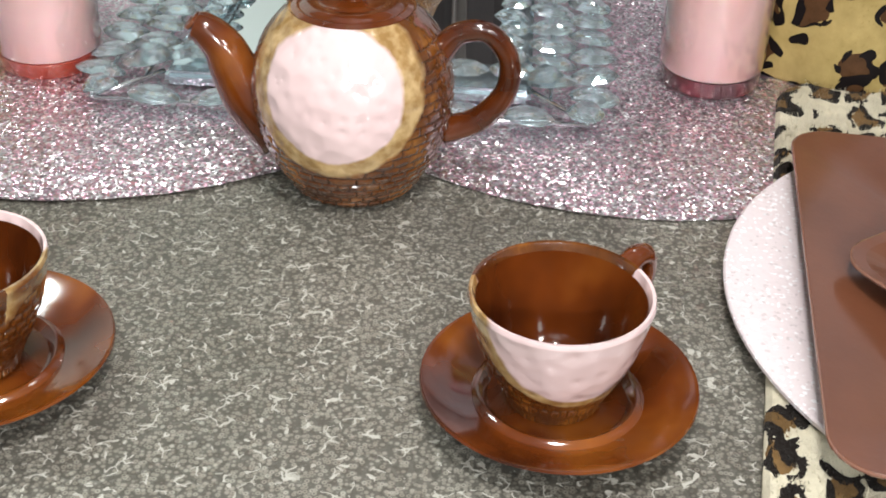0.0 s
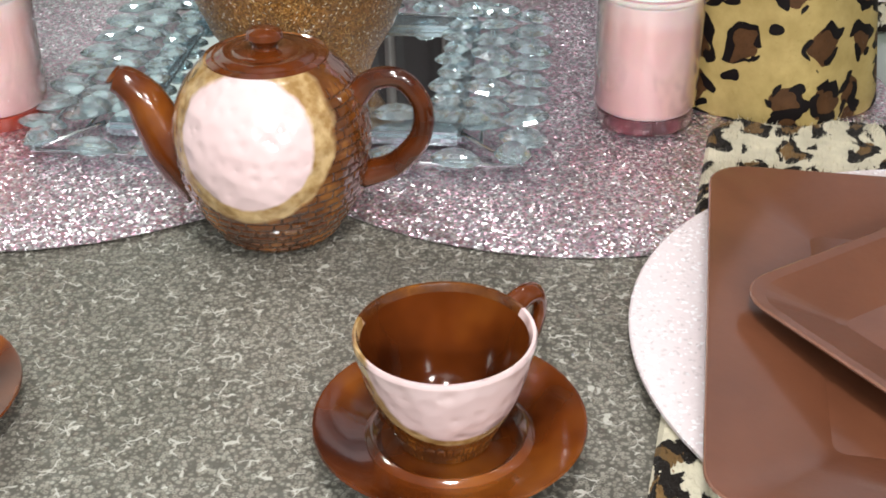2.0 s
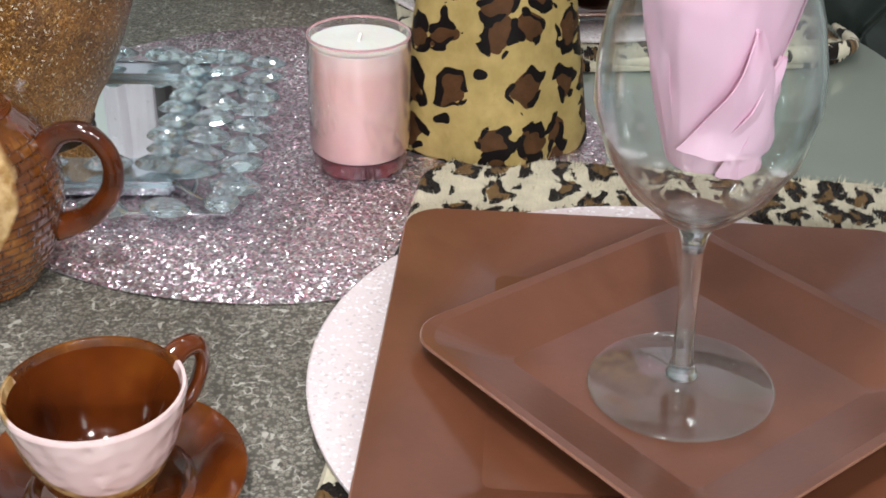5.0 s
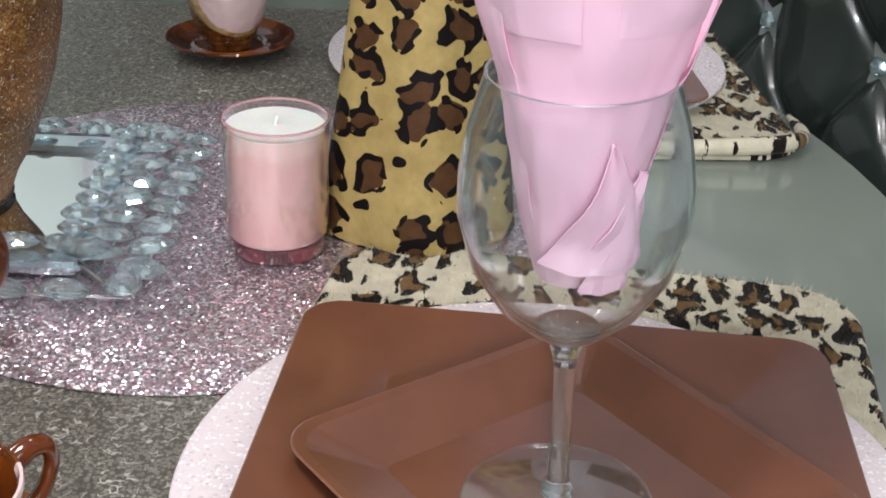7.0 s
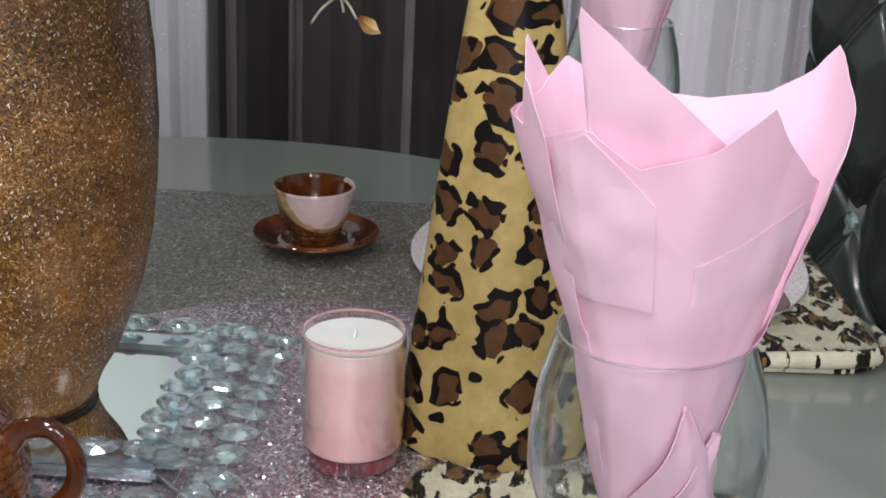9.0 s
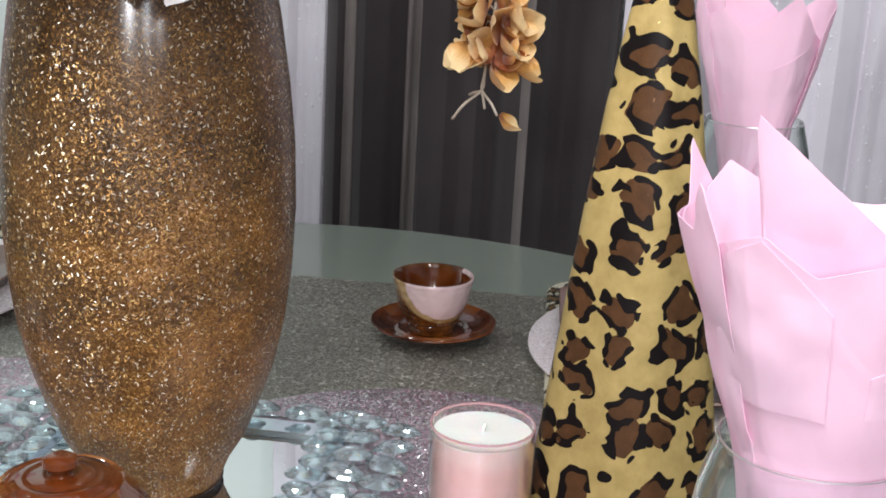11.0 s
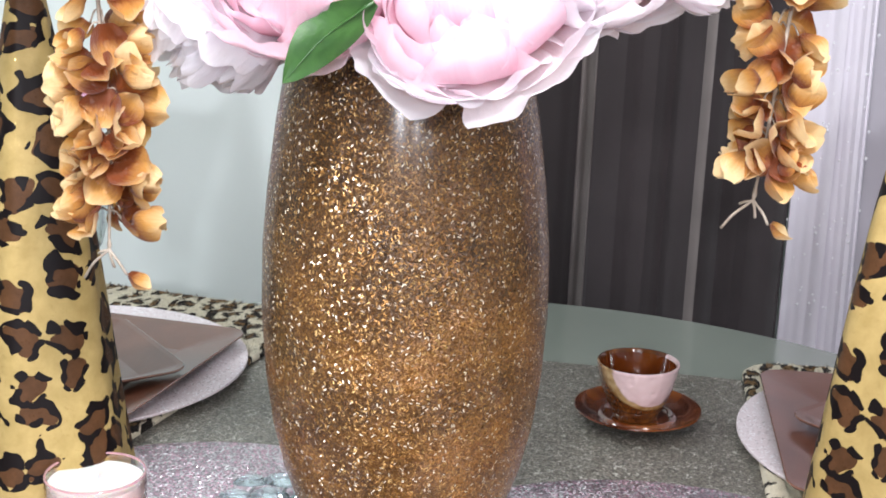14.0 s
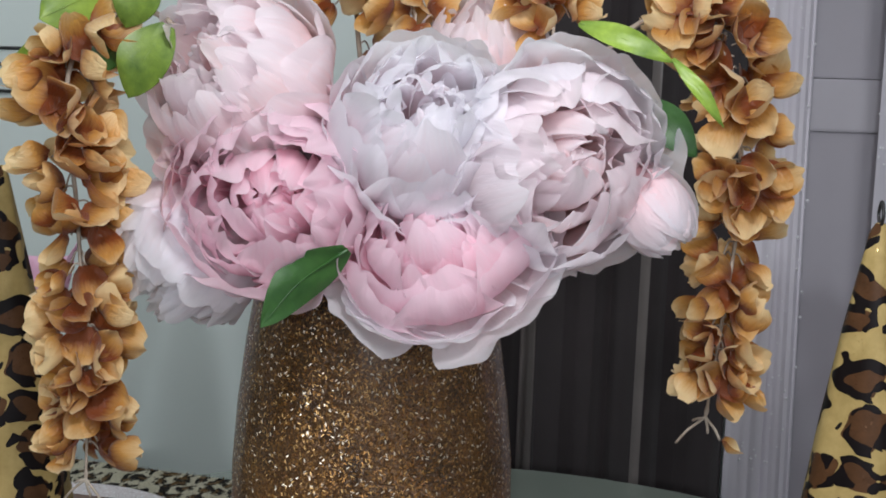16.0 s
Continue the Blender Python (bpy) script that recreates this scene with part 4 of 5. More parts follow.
def teapot(x, y):
    ob = thing("teapot", "brown basket-weave ceramic teapot with a round pink patch", "teapot", pose(x, y, TOP + 0.0015))
    prof = [(0, 0.002), (0.030, 0.002), (0.032, 0.0), (0.0345, 0.001), (0.0395, 0.008), (0.0475, 0.022), (0.0535, 0.038), (0.0562, 0.056), (0.0550, 0.073), (0.0495, 0.089), (0.0415, 0.100),
            (0.0360, 0.1055), (0.0345, 0.1075), (0.0330, 0.1065), (0.0325, 0.100), (0.030, 0.098), (0, 0.098)]
    part("body", woven(prof, 352, 0.098, 0.0, (-0.004, 0.074), (0.047, 0.045), 0.0011), POT_GLAZE, ob)
    lid = part("lid", lathe([(0, 0.100), (0.0315, 0.1010), (0.0335, 0.1045), (0.0330, 0.1070), (0.0300, 0.1085), (0.0285, 0.1080), (0.0265, 0.1088), (0.0245, 0.1104), (0.0200, 0.1108), (0.0185, 0.1103), (0.0165, 0.1112), (0.008, 0.1120), (0, 0.1122)], 56), BROWN_GLAZE, ob)
    part("knob", lathe([(0, 0.1105), (0.0085, 0.1110), (0.0064, 0.1130), (0.0078, 0.1155), (0.0102, 0.1180), (0.0096, 0.1212), (0.0060, 0.1235), (0, 0.1240)], 28), BROWN_GLAZE, lid)
    part("spout", tube([(-0.040, 0, 0.030), (-0.056, 0, 0.046), (-0.066, 0, 0.065), (-0.072, 0, 0.079), (-0.081, 0, 0.088), (-0.087, 0, 0.091)], lambda t: 0.0200 - 0.0175 * t + 0.0058 * t * t, 18, 6), BROWN_GLAZE, ob, "curved brown spout")
    part("spout_mouth", lathe([(0, 0.0), (0.0042, 0.0), (0.0060, 0.0010), (0.0066, 0.0030), (0.0040, 0.0036), (0.0030, 0.0010), (0, 0.0008)], 20), BROWN_GLAZE, ob, at=pose(-0.0868, 0, 0.0915, 0, -50, 0))
    part("handle", tube([(0.047, 0, 0.082), (0.058, 0, 0.094), (0.074, 0, 0.095), (0.0855, 0, 0.080), (0.084, 0, 0.060), (0.070, 0, 0.043), (0.050, 0, 0.035)], lambda t: 0.0082 - 0.0015 * math.sin(3.14 * t), 16, 7, 0.8), BROWN_GLAZE, ob, "looped brown handle")
    return ob


teapot(0.024, 0.803)


# ---- candles ----
def candle(x, y, base_glass, label):
    ob = thing("candle", label, "candle", pose(x, y, TOP + 0.0042), "glass candles")
    part("glass", lathe([(0, 0.0), (0.0305, 0.0), (0.0330, 0.003), (0.0345, 0.020), (0.0347, 0.0925), (0.0342, 0.0938), (0.0334, 0.0938), (0.0330, 0.0925), (0.0336, 0.0850), (0.0338, 0.0150), (0.029, 0.0110), (0, 0.0100)], 56), PINK_GLASS, ob)
    part("glass_base", lathe([(0, 0.0006), (0.0300, 0.0006), (0.0325, 0.004), (0.0332, 0.0118), (0.027, 0.0122), (0, 0.0116)], 48), base_glass, ob, "thick red tinted glass base")
    part("wax", lathe([(0, 0.0126), (0.0320, 0.0126), (0.0334, 0.0150), (0.0335, 0.0660), (0.0333, 0.0880)], 48), PINK_WAX, ob, "pink wax")
    part("wax_top", lathe([(0.0333, 0.0880), (0.0329, 0.0886), (0.022, 0.0882), (0.008, 0.0880), (0, 0.0888)], 48), WAX, ob, "creamy white wax surface")
    part("rim", lathe([(0.0331, 0.0936), (0.0331, 0.0944), (0.0337, 0.0949), (0.0345, 0.0948), (0.0349, 0.0942), (0.0349, 0.0936)], 56), ROSE_RIM, ob, "rosy glass rim")
    part("wick", tube([(0, 0, 0.088), (0.0004, 0, 0.092), (0.0014, 0.0004, 0.0945)], 0.0011, 8, 4), WAX, ob)
    return ob


candle(0.243, 0.960, RED_GLASS, "pink candle in a glass with a dark red base")
candle(-0.198, 0.932, ORANGE_GLASS, "pink candle in a glass with an orange-red base")


# ---- leopard cones ----
def cone(x, y, turn, label, tall=1.0, hanger=True):
    ob = thing("leopard_cone", label, "cone", pose(x, y, TOP + 0.004, 0, 0, turn) @ Matrix.Diagonal((1, 1, tall, 1)), "leopard cones")
    bm = bmesh.new()
    uv = bm.loops.layers.uv.new("UVMap")
    n = 48
    prof = [(0.0670, 0.0), (0.0685, 0.003), (0.0665, 0.020), (0.0560, 0.102), (0.0395, 0.236), (0.0300, 0.305), (0.0195, 0.364), (0.0065, 0.430), (0.0030, 0.436)]
    rows = []
    for r, z in prof:
        row = []
        for i in range(n):
            a = 2 * math.pi * i / n
            q = r * (1 - 0.045 * math.cos(5 * a) + 0.012 * math.cos(9 * a + 1) + 0.014 * noise.noise((math.cos(a) * 2, math.sin(a) * 2, z * 12)))
            row.append(bm.verts.new((q * math.cos(a), q * math.sin(a), z)))
        rows.append(row)
    spread = 0.145
    for j, (a, b) in enumerate(zip(rows, rows[1:])):
        for i in range(n):
            k = (i + 1) % n
            face = bm.faces.new((a[i], a[k], b[k], b[i]))
            for loop, (ii, jj) in zip(face.loops, ((i, j), (i + 1, j), (i + 1, j + 1), (i, j + 1))):
                slant = 0.47 - prof[jj][1]
                phi = (2 * math.pi * ii / n - math.pi) * spread
                loop[uv].uv = (slant * math.sin(phi), slant * math.cos(phi))
    bm.faces.new(list(reversed(rows[0])))
    bm.faces.new(rows[-1])
    part("felt_body", bm, LEOPARD_FELT, ob)
    if hanger:
        part("loop", tube([(0.002, 0, 0.434), (0.006, 0, 0.442), (0.0, 0, 0.450), (-0.006, 0, 0.442), (-0.002, 0, 0.434)], 0.0012, 6, 5), BLACK, ob, "black hanging loop")
    return ob


cone(0.336, 1.015, 95, "tall leopard print felt cone standing on a glitter placemat")
cone(-0.262, 0.985, 160, "tall leopard print felt cone near the pale wall", 1.04, False)


# ---- jewelled mirror tray ----
def gem_mesh(w, d, h, n=12):
    """A marquise-cut stone with a girdle, a crown of facets and a flat table."""
    def ring(k, z, off):
        out = []
        for i in range(n):
            a = 2 * math.pi * (i + off) / n
            c, s = math.cos(a), math.sin(a)
            out.append((k * w / 2 * math.copysign(abs(c) ** 0.85, c), k * d / 2 * math.copysign(abs(s) ** 1.25, s), z))
        return out
    bm = loft([ring(0.40, -h * 0.50, 0), ring(1.0, 0.0, 0), ring(1.0, h * 0.08, 0), ring(0.86, h * 0.34, 0), ring(0.62, h * 0.76, 0.5), ring(0.36, h, 0)])
    bmesh.ops.triangulate(bm, faces=[f for f in bm.faces if len(f.verts) == 4])
    me = finish(bm, "gem", CRYSTAL, 1.0)
    for f in me.polygons:
        f.use_smooth = False
    return me


GEM_BIG = gem_mesh(0.033, 0.0225, 0.0058)
GEM_SMALL = gem_mesh(0.022, 0.0185, 0.0048)
GEM_ROUND = gem_mesh(0.024, 0.023, 0.0075)
tray = thing("mirror_tray", "mirrored tray edged with rows of clear faceted crystals", "tray", pose(0.006, 1.0, TOP + 0.0048))
part("mirror_panel", block(-0.096, 0.096, -0.06, 0.085, 0.004, 0.008, 0.001), MIRROR, tray)
for x0, x1, y0, y1 in ((-0.118, 0.118, -0.102, -0.060), (-0.118, 0.118, 0.085, 0.112), (-0.118, -0.096, -0.060, 0.085), (0.096, 0.118, -0.060, 0.085)):
    part("mirror_strip", block(x0, x1, y0, y1, 0.003, 0.0125, 0.003), BEVEL_MIRROR, tray, "bevelled mirror edge strip")
rng = random.Random(21)


def gem(me, x, y, z, turn=0.0, tilt=9):
    part("gem", me, CRYSTAL, tray, at=pose(x, y, z, rng.uniform(-tilt, tilt), rng.uniform(-tilt, tilt), turn + rng.uniform(-9, 9)))


for side in (-1, 1):
    for i in range(9):
        gem(GEM_SMALL, side * (0.101 + 0.004 * (i % 2)), -0.082 + 0.023 * i, 0.0175)
    for i in range(8):
        gem(GEM_BIG, side * 0.131, -0.094 + 0.0292 * i, 0.0165)
        gem(GEM_BIG, side * 0.158, -0.104 + 0.0305 * i, 0.0125)
    part("wire", tube([(side * 0.131, -0.11, 0.007), (side * 0.131, 0.0, 0.007), (side * 0.131, 0.125, 0.007)], 0.0016, 6, 4), SILVER, tray)
    part("wire", tube([(side * 0.158, -0.128, 0.005), (side * 0.158, 0.0, 0.005), (side * 0.158, 0.125, 0.005)], 0.0016, 6, 4), SILVER, tray)
    part("wire", tube([(side * 0.118, -0.098, 0.012), (side * 0.138, -0.118, 0.010), (side * 0.156, -0.128, 0.007)], 0.0018, 6, 3), SILVER, tray)
    gem(GEM_ROUND, side * 0.126, -0.096, 0.021, tilt=14)
    gem(GEM_ROUND, side * 0.152, -0.126, 0.012, tilt=14)
for i in range(7):
    gem(GEM_BIG, -0.117 + 0.039 * i, -0.130, 0.0095)
    gem(GEM_BIG if i % 2 else GEM_SMALL, -0.111 + 0.037 * i, -0.085, 0.0185)
    gem(GEM_SMALL, -0.111 + 0.037 * i, 0.110, 0.0185)
    gem(GEM_BIG, -0.117 + 0.039 * i, 0.128, 0.0125)
for y in (-0.130, 0.128):
    part("wire", tube([(-0.155, y, 0.006), (0.0, y, 0.006), (0.155, y, 0.006)], 0.0016, 6, 4), SILVER, tray)


# ---- vase ----
VASE = (0.005, 0.998)
vase = thing("vase", "tall barrel-shaped vase covered in gold-brown glitter", "vase", pose(*VASE, TOP + 0.0132))
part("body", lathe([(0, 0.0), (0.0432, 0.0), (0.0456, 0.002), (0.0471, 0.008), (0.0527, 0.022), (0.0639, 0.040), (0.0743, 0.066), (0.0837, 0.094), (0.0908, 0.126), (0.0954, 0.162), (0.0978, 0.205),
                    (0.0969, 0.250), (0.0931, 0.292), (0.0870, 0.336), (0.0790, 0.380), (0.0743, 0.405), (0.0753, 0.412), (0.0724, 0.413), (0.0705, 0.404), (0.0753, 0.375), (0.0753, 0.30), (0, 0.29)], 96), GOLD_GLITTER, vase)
part("foot", lathe([(0, -0.0008), (0.0440, -0.0008), (0.0462, 0.001), (0.0472, 0.0035), (0.0465, 0.0042), (0, 0.0042)], 64), DARK_GLASS, vase, "dark glossy glass foot")


# ---- flowers ----
def dish_petal(mat, width, cup, ruffle, seed):
    """A rounded, cupped petal of unit length that lies along y, its hollow side up."""
    rng = random.Random(seed)
    ph = [rng.uniform(0, 6.28) for _ in range(3)]

    def f(u, v):
        s = 2 * u - 1
        w = width * 0.5 * math.sin(math.pi * (0.07 + 0.83 * v)) ** 0.62
        y = v * (1 - 0.10 * s * s * v) + 0.025 * v * v * math.sin(5 * s + ph[0])
        z = cup * ((s * w) ** 2 * 2.2 + (v - 0.35) ** 2) + ruffle * v * math.sin(4 * s + ph[1]) + 0.5 * ruffle * math.sin(7 * v + 3 * s + ph[2])
        return (s * w, y, z)
    return finish(sheet(f, 10, 8, 0.0), "petal", mat, 80)


def shell_petal(mat, half, reach, curl, ruffle, seed, nu=30, nv=14):
    """A petal of a cupped bloom: a round-tipped part of a unit shell round the bloom's middle, from its base up to the angle reach."""
    rng = random.Random(seed)
    ph = [rng.uniform(0, 6.28) for _ in range(6)]
    notch = rng.uniform(-0.5, 0.5)

    def f(u, v):
        s = 2 * u - 1
        end = reach * (1 - 0.04 * s * s - 0.17 * s ** 4 + 0.030 * math.sin(2.6 * s + ph[0]) + 0.026 * math.sin(6.5 * s + ph[1]) - 0.045 * math.exp(-((s - notch) / 0.13) ** 2))
        phi = radians(12 + v * (end - 12))
        wide = math.sin(math.pi * (0.16 + 0.60 * v)) ** 0.5
        az = radians(s * half * wide)
        rho = 1 + curl * v ** 3 + ruffle * v * v * (math.sin(2.6 * s + ph[2]) + 0.45 * math.sin(5.5 * s + ph[3] + 2 * v)) + 0.05 * s * s * v
        rho += 0.30 * ruffle * math.sin(5 * v + 2 * s + ph[4]) + 0.012 * v ** 3 * math.sin(8 * s + ph[5]) + 0.010 * v ** 2 * math.sin(15 * s + ph[1] + 1.5 * v) * (0.4 + abs(math.sin(3 * s + ph[4]))) + 0.04 * v * noise.noise((2.2 * s + ph[0], 3.0 * v, ph[2]))
        return (rho * math.sin(phi) * math.sin(az), rho * math.sin(phi) * math.cos(az), -rho * math.cos(phi))
    return finish(sheet(f, nu, nv, 0.0), "petal", mat, 80)


FULL = ((7, 1.02, 46, 98, 0.05, 0.04), (8, 0.96, 44, 114, -0.02, 0.045), (8, 0.87, 42, 124, -0.05, 0.055), (7, 0.77, 42, 131, -0.04, 0.07), (7, 0.66, 42, 136, -0.02, 0.085),
        (6, 0.55, 44, 139, 0.0, 0.10), (6, 0.44, 46, 142, 0.02, 0.12), (5, 0.32, 54, 148, 0.03, 0.15), (5, 0.22, 60, 156, 0.03, 0.18), (4, 0.13, 70, 162, 0.0, 0.2))
OPEN = ((8, 1.05, 42, 88, 0.05, 0.04), (8, 0.99, 42, 101, 0.0, 0.05), (8, 0.88, 42, 113, -0.03, 0.06), (7, 0.77, 42, 123, -0.02, 0.075), (7, 0.65, 42, 131, 0.0, 0.09), (6, 0.53, 46, 136, 0.02, 0.11),
        (6, 0.42, 50, 140, 0.03, 0.13), (5, 0.31, 58, 147, 0.04, 0.15), (5, 0.21, 60, 155, 0.03, 0.18), (4, 0.13, 70, 162, 0.0, 0.2))
LOOSE = tuple((c, k, half, reach, curl, 1.35 * ruffle) for c, k, half, reach, curl, ruffle in FULL)
BUD = ((4, 1.0, 66, 150, -0.05, 0.03), (4, 0.93, 66, 156, -0.05, 0.04), (3, 0.8, 66, 160, 0.0, 0.05))


def peony(centre, facing, r, mats, seed, label, layers=FULL, stretch=1.0, outer=2):
    rng = random.Random(seed)
    m = Matrix.Translation(centre) @ Vector(facing).to_track_quat("Z", "Y").to_matrix().to_4x4()
    ob = thing("peony", label, "flower", m, "peonies")
    for li, (count, size, half, reach, curl, ruffle) in enumerate(layers):
        mat = mats[0] if li < outer else mats[1]
        shapes = [shell_petal(mat, half * rng.uniform(0.85, 1.12), reach * rng.uniform(0.92, 1.06), curl + rng.uniform(-0.04, 0.03), ruffle, seed * 31 + li * 5 + i) for i in range(3)]
        for k in range(count):
            a = 360.0 * k / count + rng.uniform(-14, 14) + 33 * li
            s = r * size * rng.uniform(0.93, 1.06)
            wild = 5 + 1.5 * li
            p = pose(0, 0, 0, 0, 0, a) @ pose(0, 0, 0, rng.uniform(-wild, wild), rng.uniform(-wild, wild), 0) @ pose(0, 0, 0.5 * r * max(0.0, 0.6 - size)) @ Matrix.Diagonal((s, s, s * stretch * (1 + max(0.0, 1 - size) * 1.25), 1))
            part("petal", shapes[k % 3], mat, ob, at=p)
    return ob


peony((-0.058, 0.892, 1.277), (-0.25, -0.85, 0.42), 0.058, (PEONY_PALE, PEONY_PALE), 1, "pale blush silk peony in full bloom", LOOSE)
peony((-0.031, 0.878, 1.210), (0.10, -1, 0.15), 0.063, (PEONY_PINK, PEONY_PINK), 2, "soft pink silk peony with ruffled petals")
peony((0.060, 0.885, 1.250), (0.25, -0.80, 0.45), 0.055, (PEONY_WHITE, PEONY_WHITE), 3, "white silk peony with faint pink heart", LOOSE, 1.15)
peony((0.136, 0.890, 1.234), (0.36, -0.90, 0.14), 0.065, (PEONY_WHITE, PEONY_PALE), 4, "creamy white silk peony with a peach heart", LOOSE, 1.0, 3)
peony((0.069, 0.878, 1.191), (-0.05, -0.80, 0.55), 0.066, (PEONY_WHITE, PEONY_PINK), 5, "pink silk peony drooping over the vase's lip", OPEN, 0.55)
peony((0.190, 0.894, 1.208), (0.5, -0.1, -0.6), 0.023, (PEONY_WHITE, PEONY_PALE), 6, "closed pale peony bud", BUD, 1.25)
peony((-0.094, 0.898, 1.166), (-0.55, -0.35, -0.7), 0.050, (PEONY_WHITE, PEONY_WHITE), 7, "white silk peony seen from its outer petals")
peony((0.080, 0.97, 1.292), (0.1, -0.5, 0.8), 0.045, (PEONY_PALE, PEONY_PALE), 8, "pale peony at the top of the bouquet")

OCHRE_PETALS = [dish_petal(OCHRE, w, c, r, 60 + i) for i, (w, c, r) in enumerate(((1.0, 0.75, 0.07), (0.90, 1.1, 0.09), (1.15, 0.6, 0.08), (0.85, 1.3, 0.10)))]


def spray(points, count, seed, label, size=0.029, width=0.020, bare=0.86, first=0.0):
    """A hanging spray: a thin stem with florets of cupped silk petals and a few bare twigs at the end."""
    rng = random.Random(seed)
    ob = thing("hanging_flower_spray", label, "flower", Matrix(), "hanging flower sprays")
    line = curve_through(points, 12)
    part("stem", tube(points, lambda t: 0.0020 - 0.0011 * t, 7, 8), TWIG, ob, "thin grey wire stem")
    for k in range(count):
        t = first + (bare - first) * (k + rng.random() * 0.6) / count
        p = line[min(int(t * (len(line) - 1)), len(line) - 1)]
        a = (k * 137.5 + rng.uniform(-35, 35)) % 360
        w = width * rng.uniform(0.35, 0.95) * (1.0 - 0.35 * t)
        s = size * rng.uniform(0.75, 1.15) * (1.0 - 0.22 * t)
        q = p + Vector((w * math.cos(radians(a)), w * math.sin(radians(a)) * 0.8, rng.uniform(0.002, 0.008)))
        part("twig", tube([p + Vector((0, 0, 0.012)), (p + q) / 2 + Vector((0, 0, 0.010)), q], 0.0006, 5, 3), TWIG, ob)
        turn = rng.uniform(-50, 50)
        for spin in (turn, turn + 105 + rng.uniform(-20, 20), turn - 115 + rng.uniform(-20, 20)):
            if abs(spin) > 90 and rng.random() < 0.35:
                continue
            m = (Matrix.Translation(q) @ pose(0, 0, 0, 0, 0, a - 90 + rng.uniform(-30, 30)) @ pose(0, 0, 0, rng.uniform(-15, 45), 0, 0)
                 @ pose(0, 0, 0, 0, spin, 0) @ pose(0, 0, 0, -90 + rng.uniform(0, 35), 0, 0) @ Matrix.Diagonal((s, s, s, 1)))
            part("petal", OCHRE_PETALS[rng.randrange(4)], OCHRE, ob, at=m)
    end = line[-1]
    start = line[min(int(len(line) * bare), len(line) - 2)]
    for dx, dz in ((-0.018, -0.020), (0.010, -0.016), (0.002, -0.012), (-0.008, -0.004)):
        part("twig", tube([start, end, end + Vector((dx * 0.6, 0, dz * 0.5)), end + Vector((dx, 0.002, dz))], 0.0009, 6, 5), TWIG, ob)
    part("petal", OCHRE_PETALS[1], OCHRE, ob, at=Matrix.Translation(end + Vector((0.010, 0, -0.016))) @ pose(0, 0, 0, -60, 20, -80) @ Matrix.Diagonal((0.015, 0.015, 0.015, 1)))
    return ob


spray([(0.09, 0.99, 1.20), (0.17, 0.98, 1.31), (0.225, 0.972, 1.305), (0.243, 0.970, 1.22), (0.236, 0.970, 1.12), (0.230, 0.970, 1.066)], 54, 31, "hanging ochre silk flower spray beside white peonies", first=0.30, bare=0.96)
spray([(-0.05, 0.95, 1.20), (-0.10, 0.89, 1.31), (-0.148, 0.865, 1.285), (-0.147, 0.865, 1.19), (-0.143, 0.865, 1.10), (-0.146, 0.865, 1.030)], 64, 32, "hanging ochre silk flower spray beside pink peonies", width=0.018, bare=0.99, first=0.38)
spray([(0.0, 1.02, 1.20), (-0.01, 1.0, 1.33), (0.03, 0.97, 1.325), (0.04, 0.95, 1.30)], 16, 33, "short ochre silk flower spray among the peonies", bare=1.0)
spray([(0.05, 1.03, 1.20), (0.08, 1.0, 1.35), (0.12, 0.96, 1.325), (0.125, 0.95, 1.30)], 16, 34, "short ochre silk flower spray behind white peonies", bare=1.0)


def leaf(base, tip, width, mat, label, bend=0.15, roll=0):
    base, tip = Vector(base), Vector(tip)
    length = (tip - base).length

    def f(u, v):
        s = 2 * u - 1
        w = width * 0.5 * math.sin(math.pi * min(1, 0.06 + 0.94 * v)) ** 0.8
        return (s * w, v * length, bend * length * math.sin(math.pi * v) + 0.12 * w * s * s + 0.02 * length * math.sin(9 * v + 3 * s) * abs(s))
    ob = thing("leaf", label, "leaf", Matrix.Translation(base) @ (tip - base).to_track_quat("Y", "Z").to_matrix().to_4x4() @ pose(0, 0, 0, 0, roll, 0), "silk leaves")
    part("blade", sheet(f, 8, 12, 0.0006), mat, ob)
    part("midrib", tube([(0, 0, -0.0004), (0, length * 0.5, bend * length - 0.0004), (0, length * 0.97, 0)], lambda t: 0.0011 * (1.05 - t), 6, 5), mat, ob)
    return ob


leaf((0.022, 0.848, 1.184), (-0.024, 0.832, 1.140), 0.029, LEAF, "dark green silk leaf under a pink peony", roll=75)
leaf((-0.122, 0.875, 1.330), (-0.168, 0.865, 1.308), 0.046, LIGHT_LEAF, "light green silk leaf above the ochre spray", roll=80)
leaf((-0.090, 0.868, 1.306), (-0.112, 0.860, 1.264), 0.032, MID_LEAF, "mottled green silk leaf above the ochre spray", roll=-70)
leaf((-0.118, 0.868, 1.296), (-0.136, 0.862, 1.278), 0.018, LEAF, "small dark green silk leaf by the ochre spray", roll=75)
leaf((-0.174, 0.872, 1.296), (-0.180, 0.870, 1.256), 0.022, LIGHT_LEAF, "light green silk leaf behind the ochre spray", roll=70)
leaf((-0.104, 0.880, 1.334), (-0.118, 0.872, 1.304), 0.030, MID_LEAF, "mottled green silk leaf above the ochre spray", roll=-60)
leaf((0.145, 0.88, 1.312), (0.198, 0.872, 1.292), 0.013, LIGHT_LEAF, "narrow curled green silk leaf", roll=75)
leaf((0.197, 0.872, 1.294), (0.226, 0.87, 1.258), 0.008, LIGHT_LEAF, "narrow curled green silk leaf", roll=75)
leaf((0.185, 0.935, 1.268), (0.214, 0.925, 1.236), 0.022, LEAF, "dark green silk leaf behind a peony bud", roll=75)


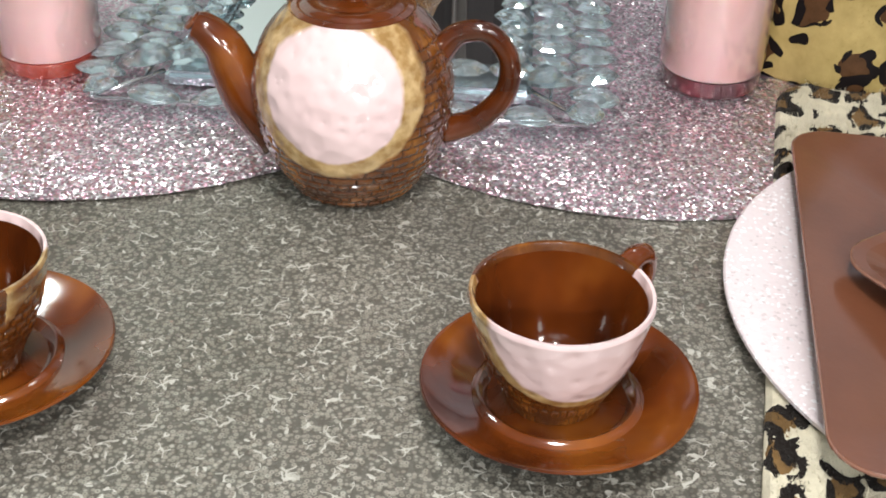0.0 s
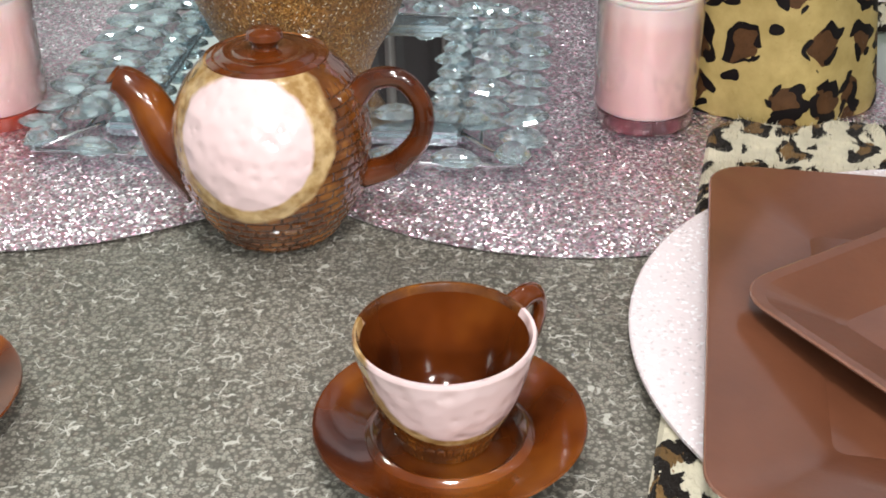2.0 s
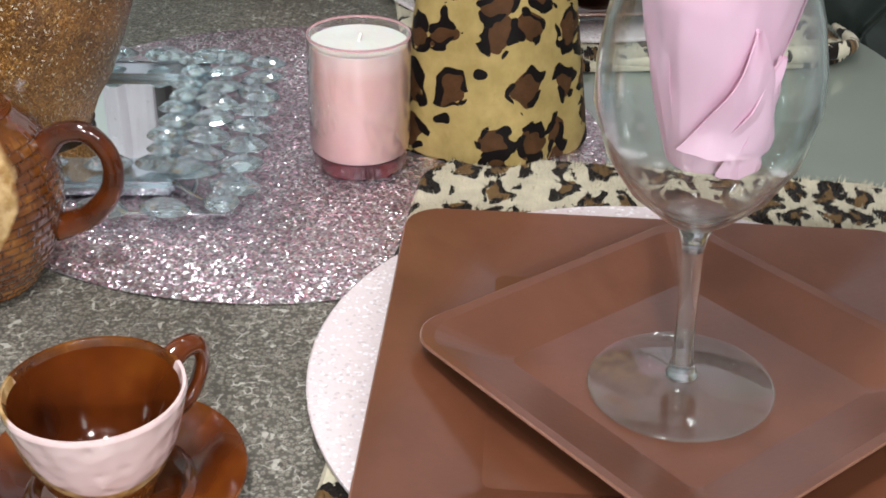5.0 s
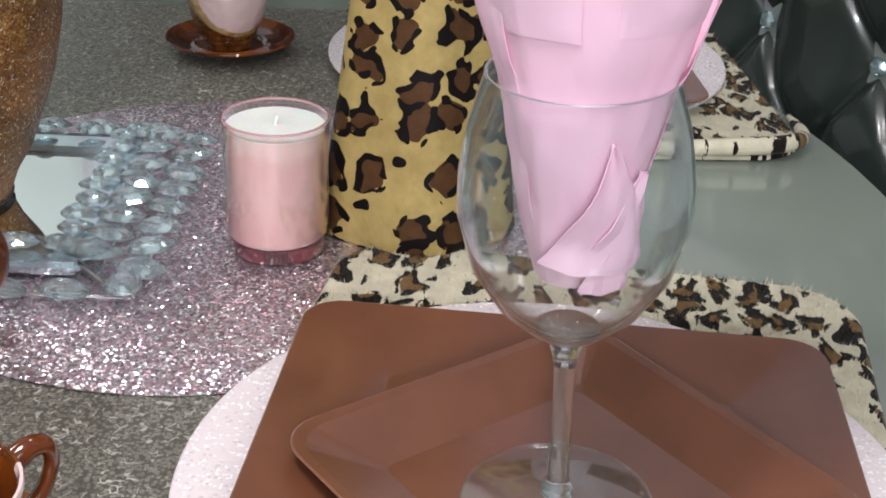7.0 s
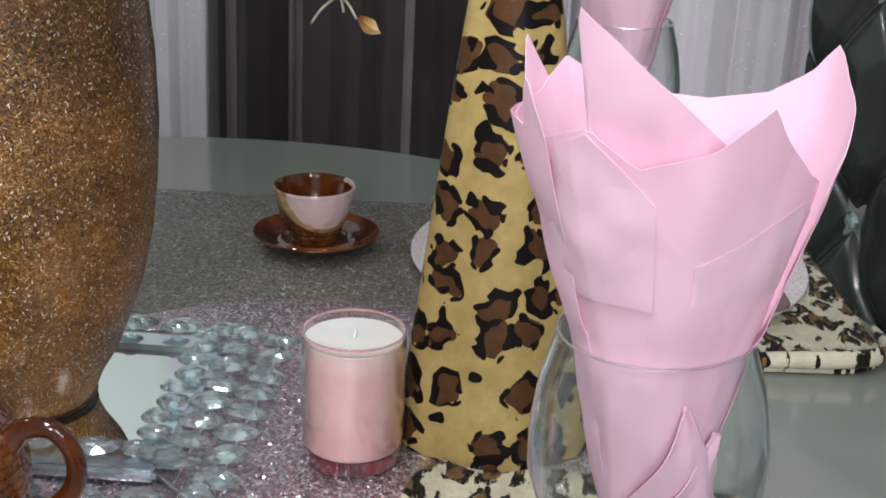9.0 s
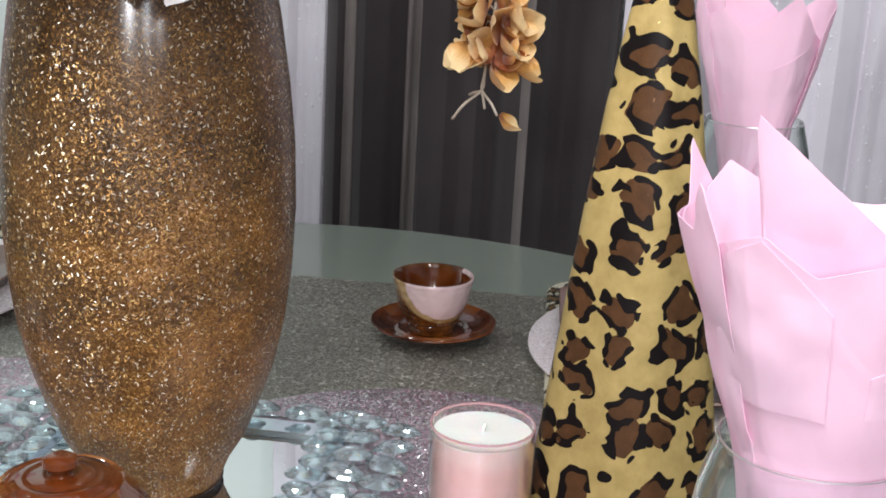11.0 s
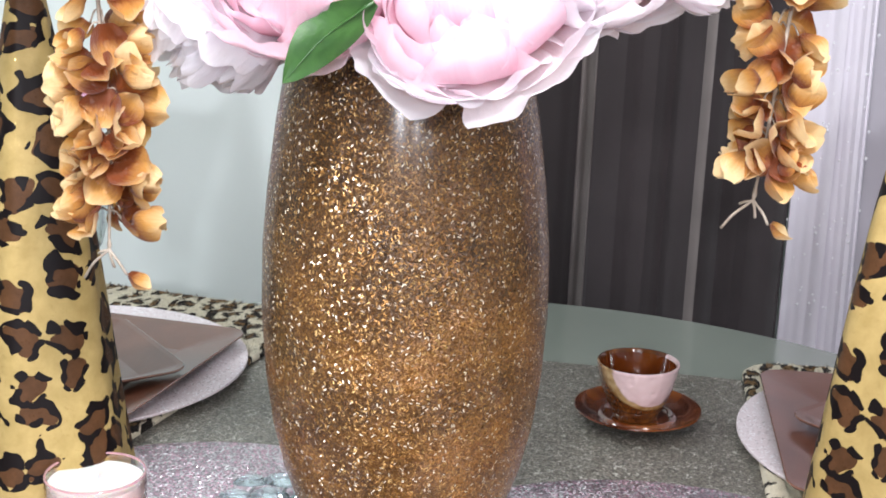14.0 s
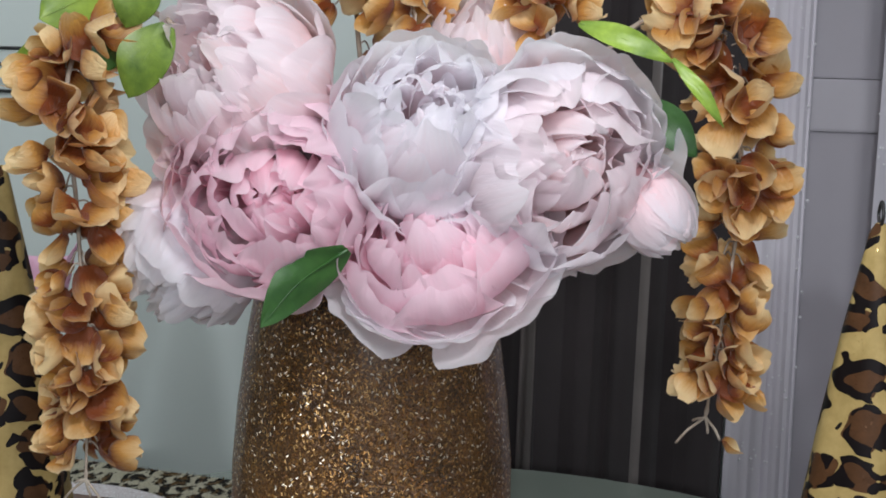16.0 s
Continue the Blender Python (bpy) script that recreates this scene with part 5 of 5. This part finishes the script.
# ---- chair ----
def chair(x, y, turn):
    ob = thing("dining_chair", "dark grey tufted leather dining chair with crystal buttons", "chair", pose(x, y, 0, 0, 0, turn))
    hw, z0, z1 = 0.25, 0.42, 1.06
    buttons = [(-0.135 + (i + 0.5 * (j % 2)) * 0.17, 0.745 + j * 0.13) for j in range(-3, 3) for i in range(-2, 3)]

    def f(u, v):
        px, pz = (2 * u - 1) * hw, z0 + v * (z1 - z0)
        d = min(math.hypot(px - bx, pz - bz) for bx, bz in buttons)
        puff = 0.030 * (1 - math.exp(-(d / 0.045) ** 1.1))
        edge = max(0.0, min(1, (1 - abs(2 * u - 1)) * 9, v * 9, (1 - v) * 9))
        groove = 0.0
        for bx, bz in buttons:
            t = (pz - bz) / 0.13
            if 0 <= t <= 1:
                for sx in (-1, 1):
                    off = abs(px - (bx + sx * 0.085 * t))
                    groove = max(groove, 0.008 * math.exp(-(off / 0.0075) ** 2) + 0.005 * math.exp(-(off / 0.018) ** 2))
        return (px, -0.02 - (puff - groove) * edge ** 0.5, pz)
    part("tufted_back", sheet(f, 210, 230, 0.0), LEATHER, ob)
    part("back_shell", block(-hw - 0.012, hw + 0.012, -0.02, 0.05, z0 - 0.05, z1 + 0.01, 0.012), CHAIR_FRAME, ob)
    part("seat", block(-hw, hw, -0.50, -0.03, 0.40, 0.49, 0.025), LEATHER, ob)
    for bx, bz in buttons:
        if abs(bx) < hw - 0.03 and z0 + 0.03 < bz < z1 - 0.03:
            part("button", finish(lathe([(0, 0.0), (0.010, 0.001), (0.011, 0.003), (0.007, 0.008), (0, 0.009)], 8), "button", CRYSTAL, 5), CRYSTAL, ob, "crystal button", at=pose(bx, -0.022, bz, 90, 0, 0))
    for lx in (-0.22, 0.22):
        for ly in (-0.46, 0.02):
            part("leg", tube([(lx, ly, 0.0), (lx, ly, 0.2), (lx, ly, 0.42)], lambda t: 0.014 + 0.008 * t, 10, 3), CHAIR_FRAME, ob)
    return ob


chair(0.80, 1.47, -62)
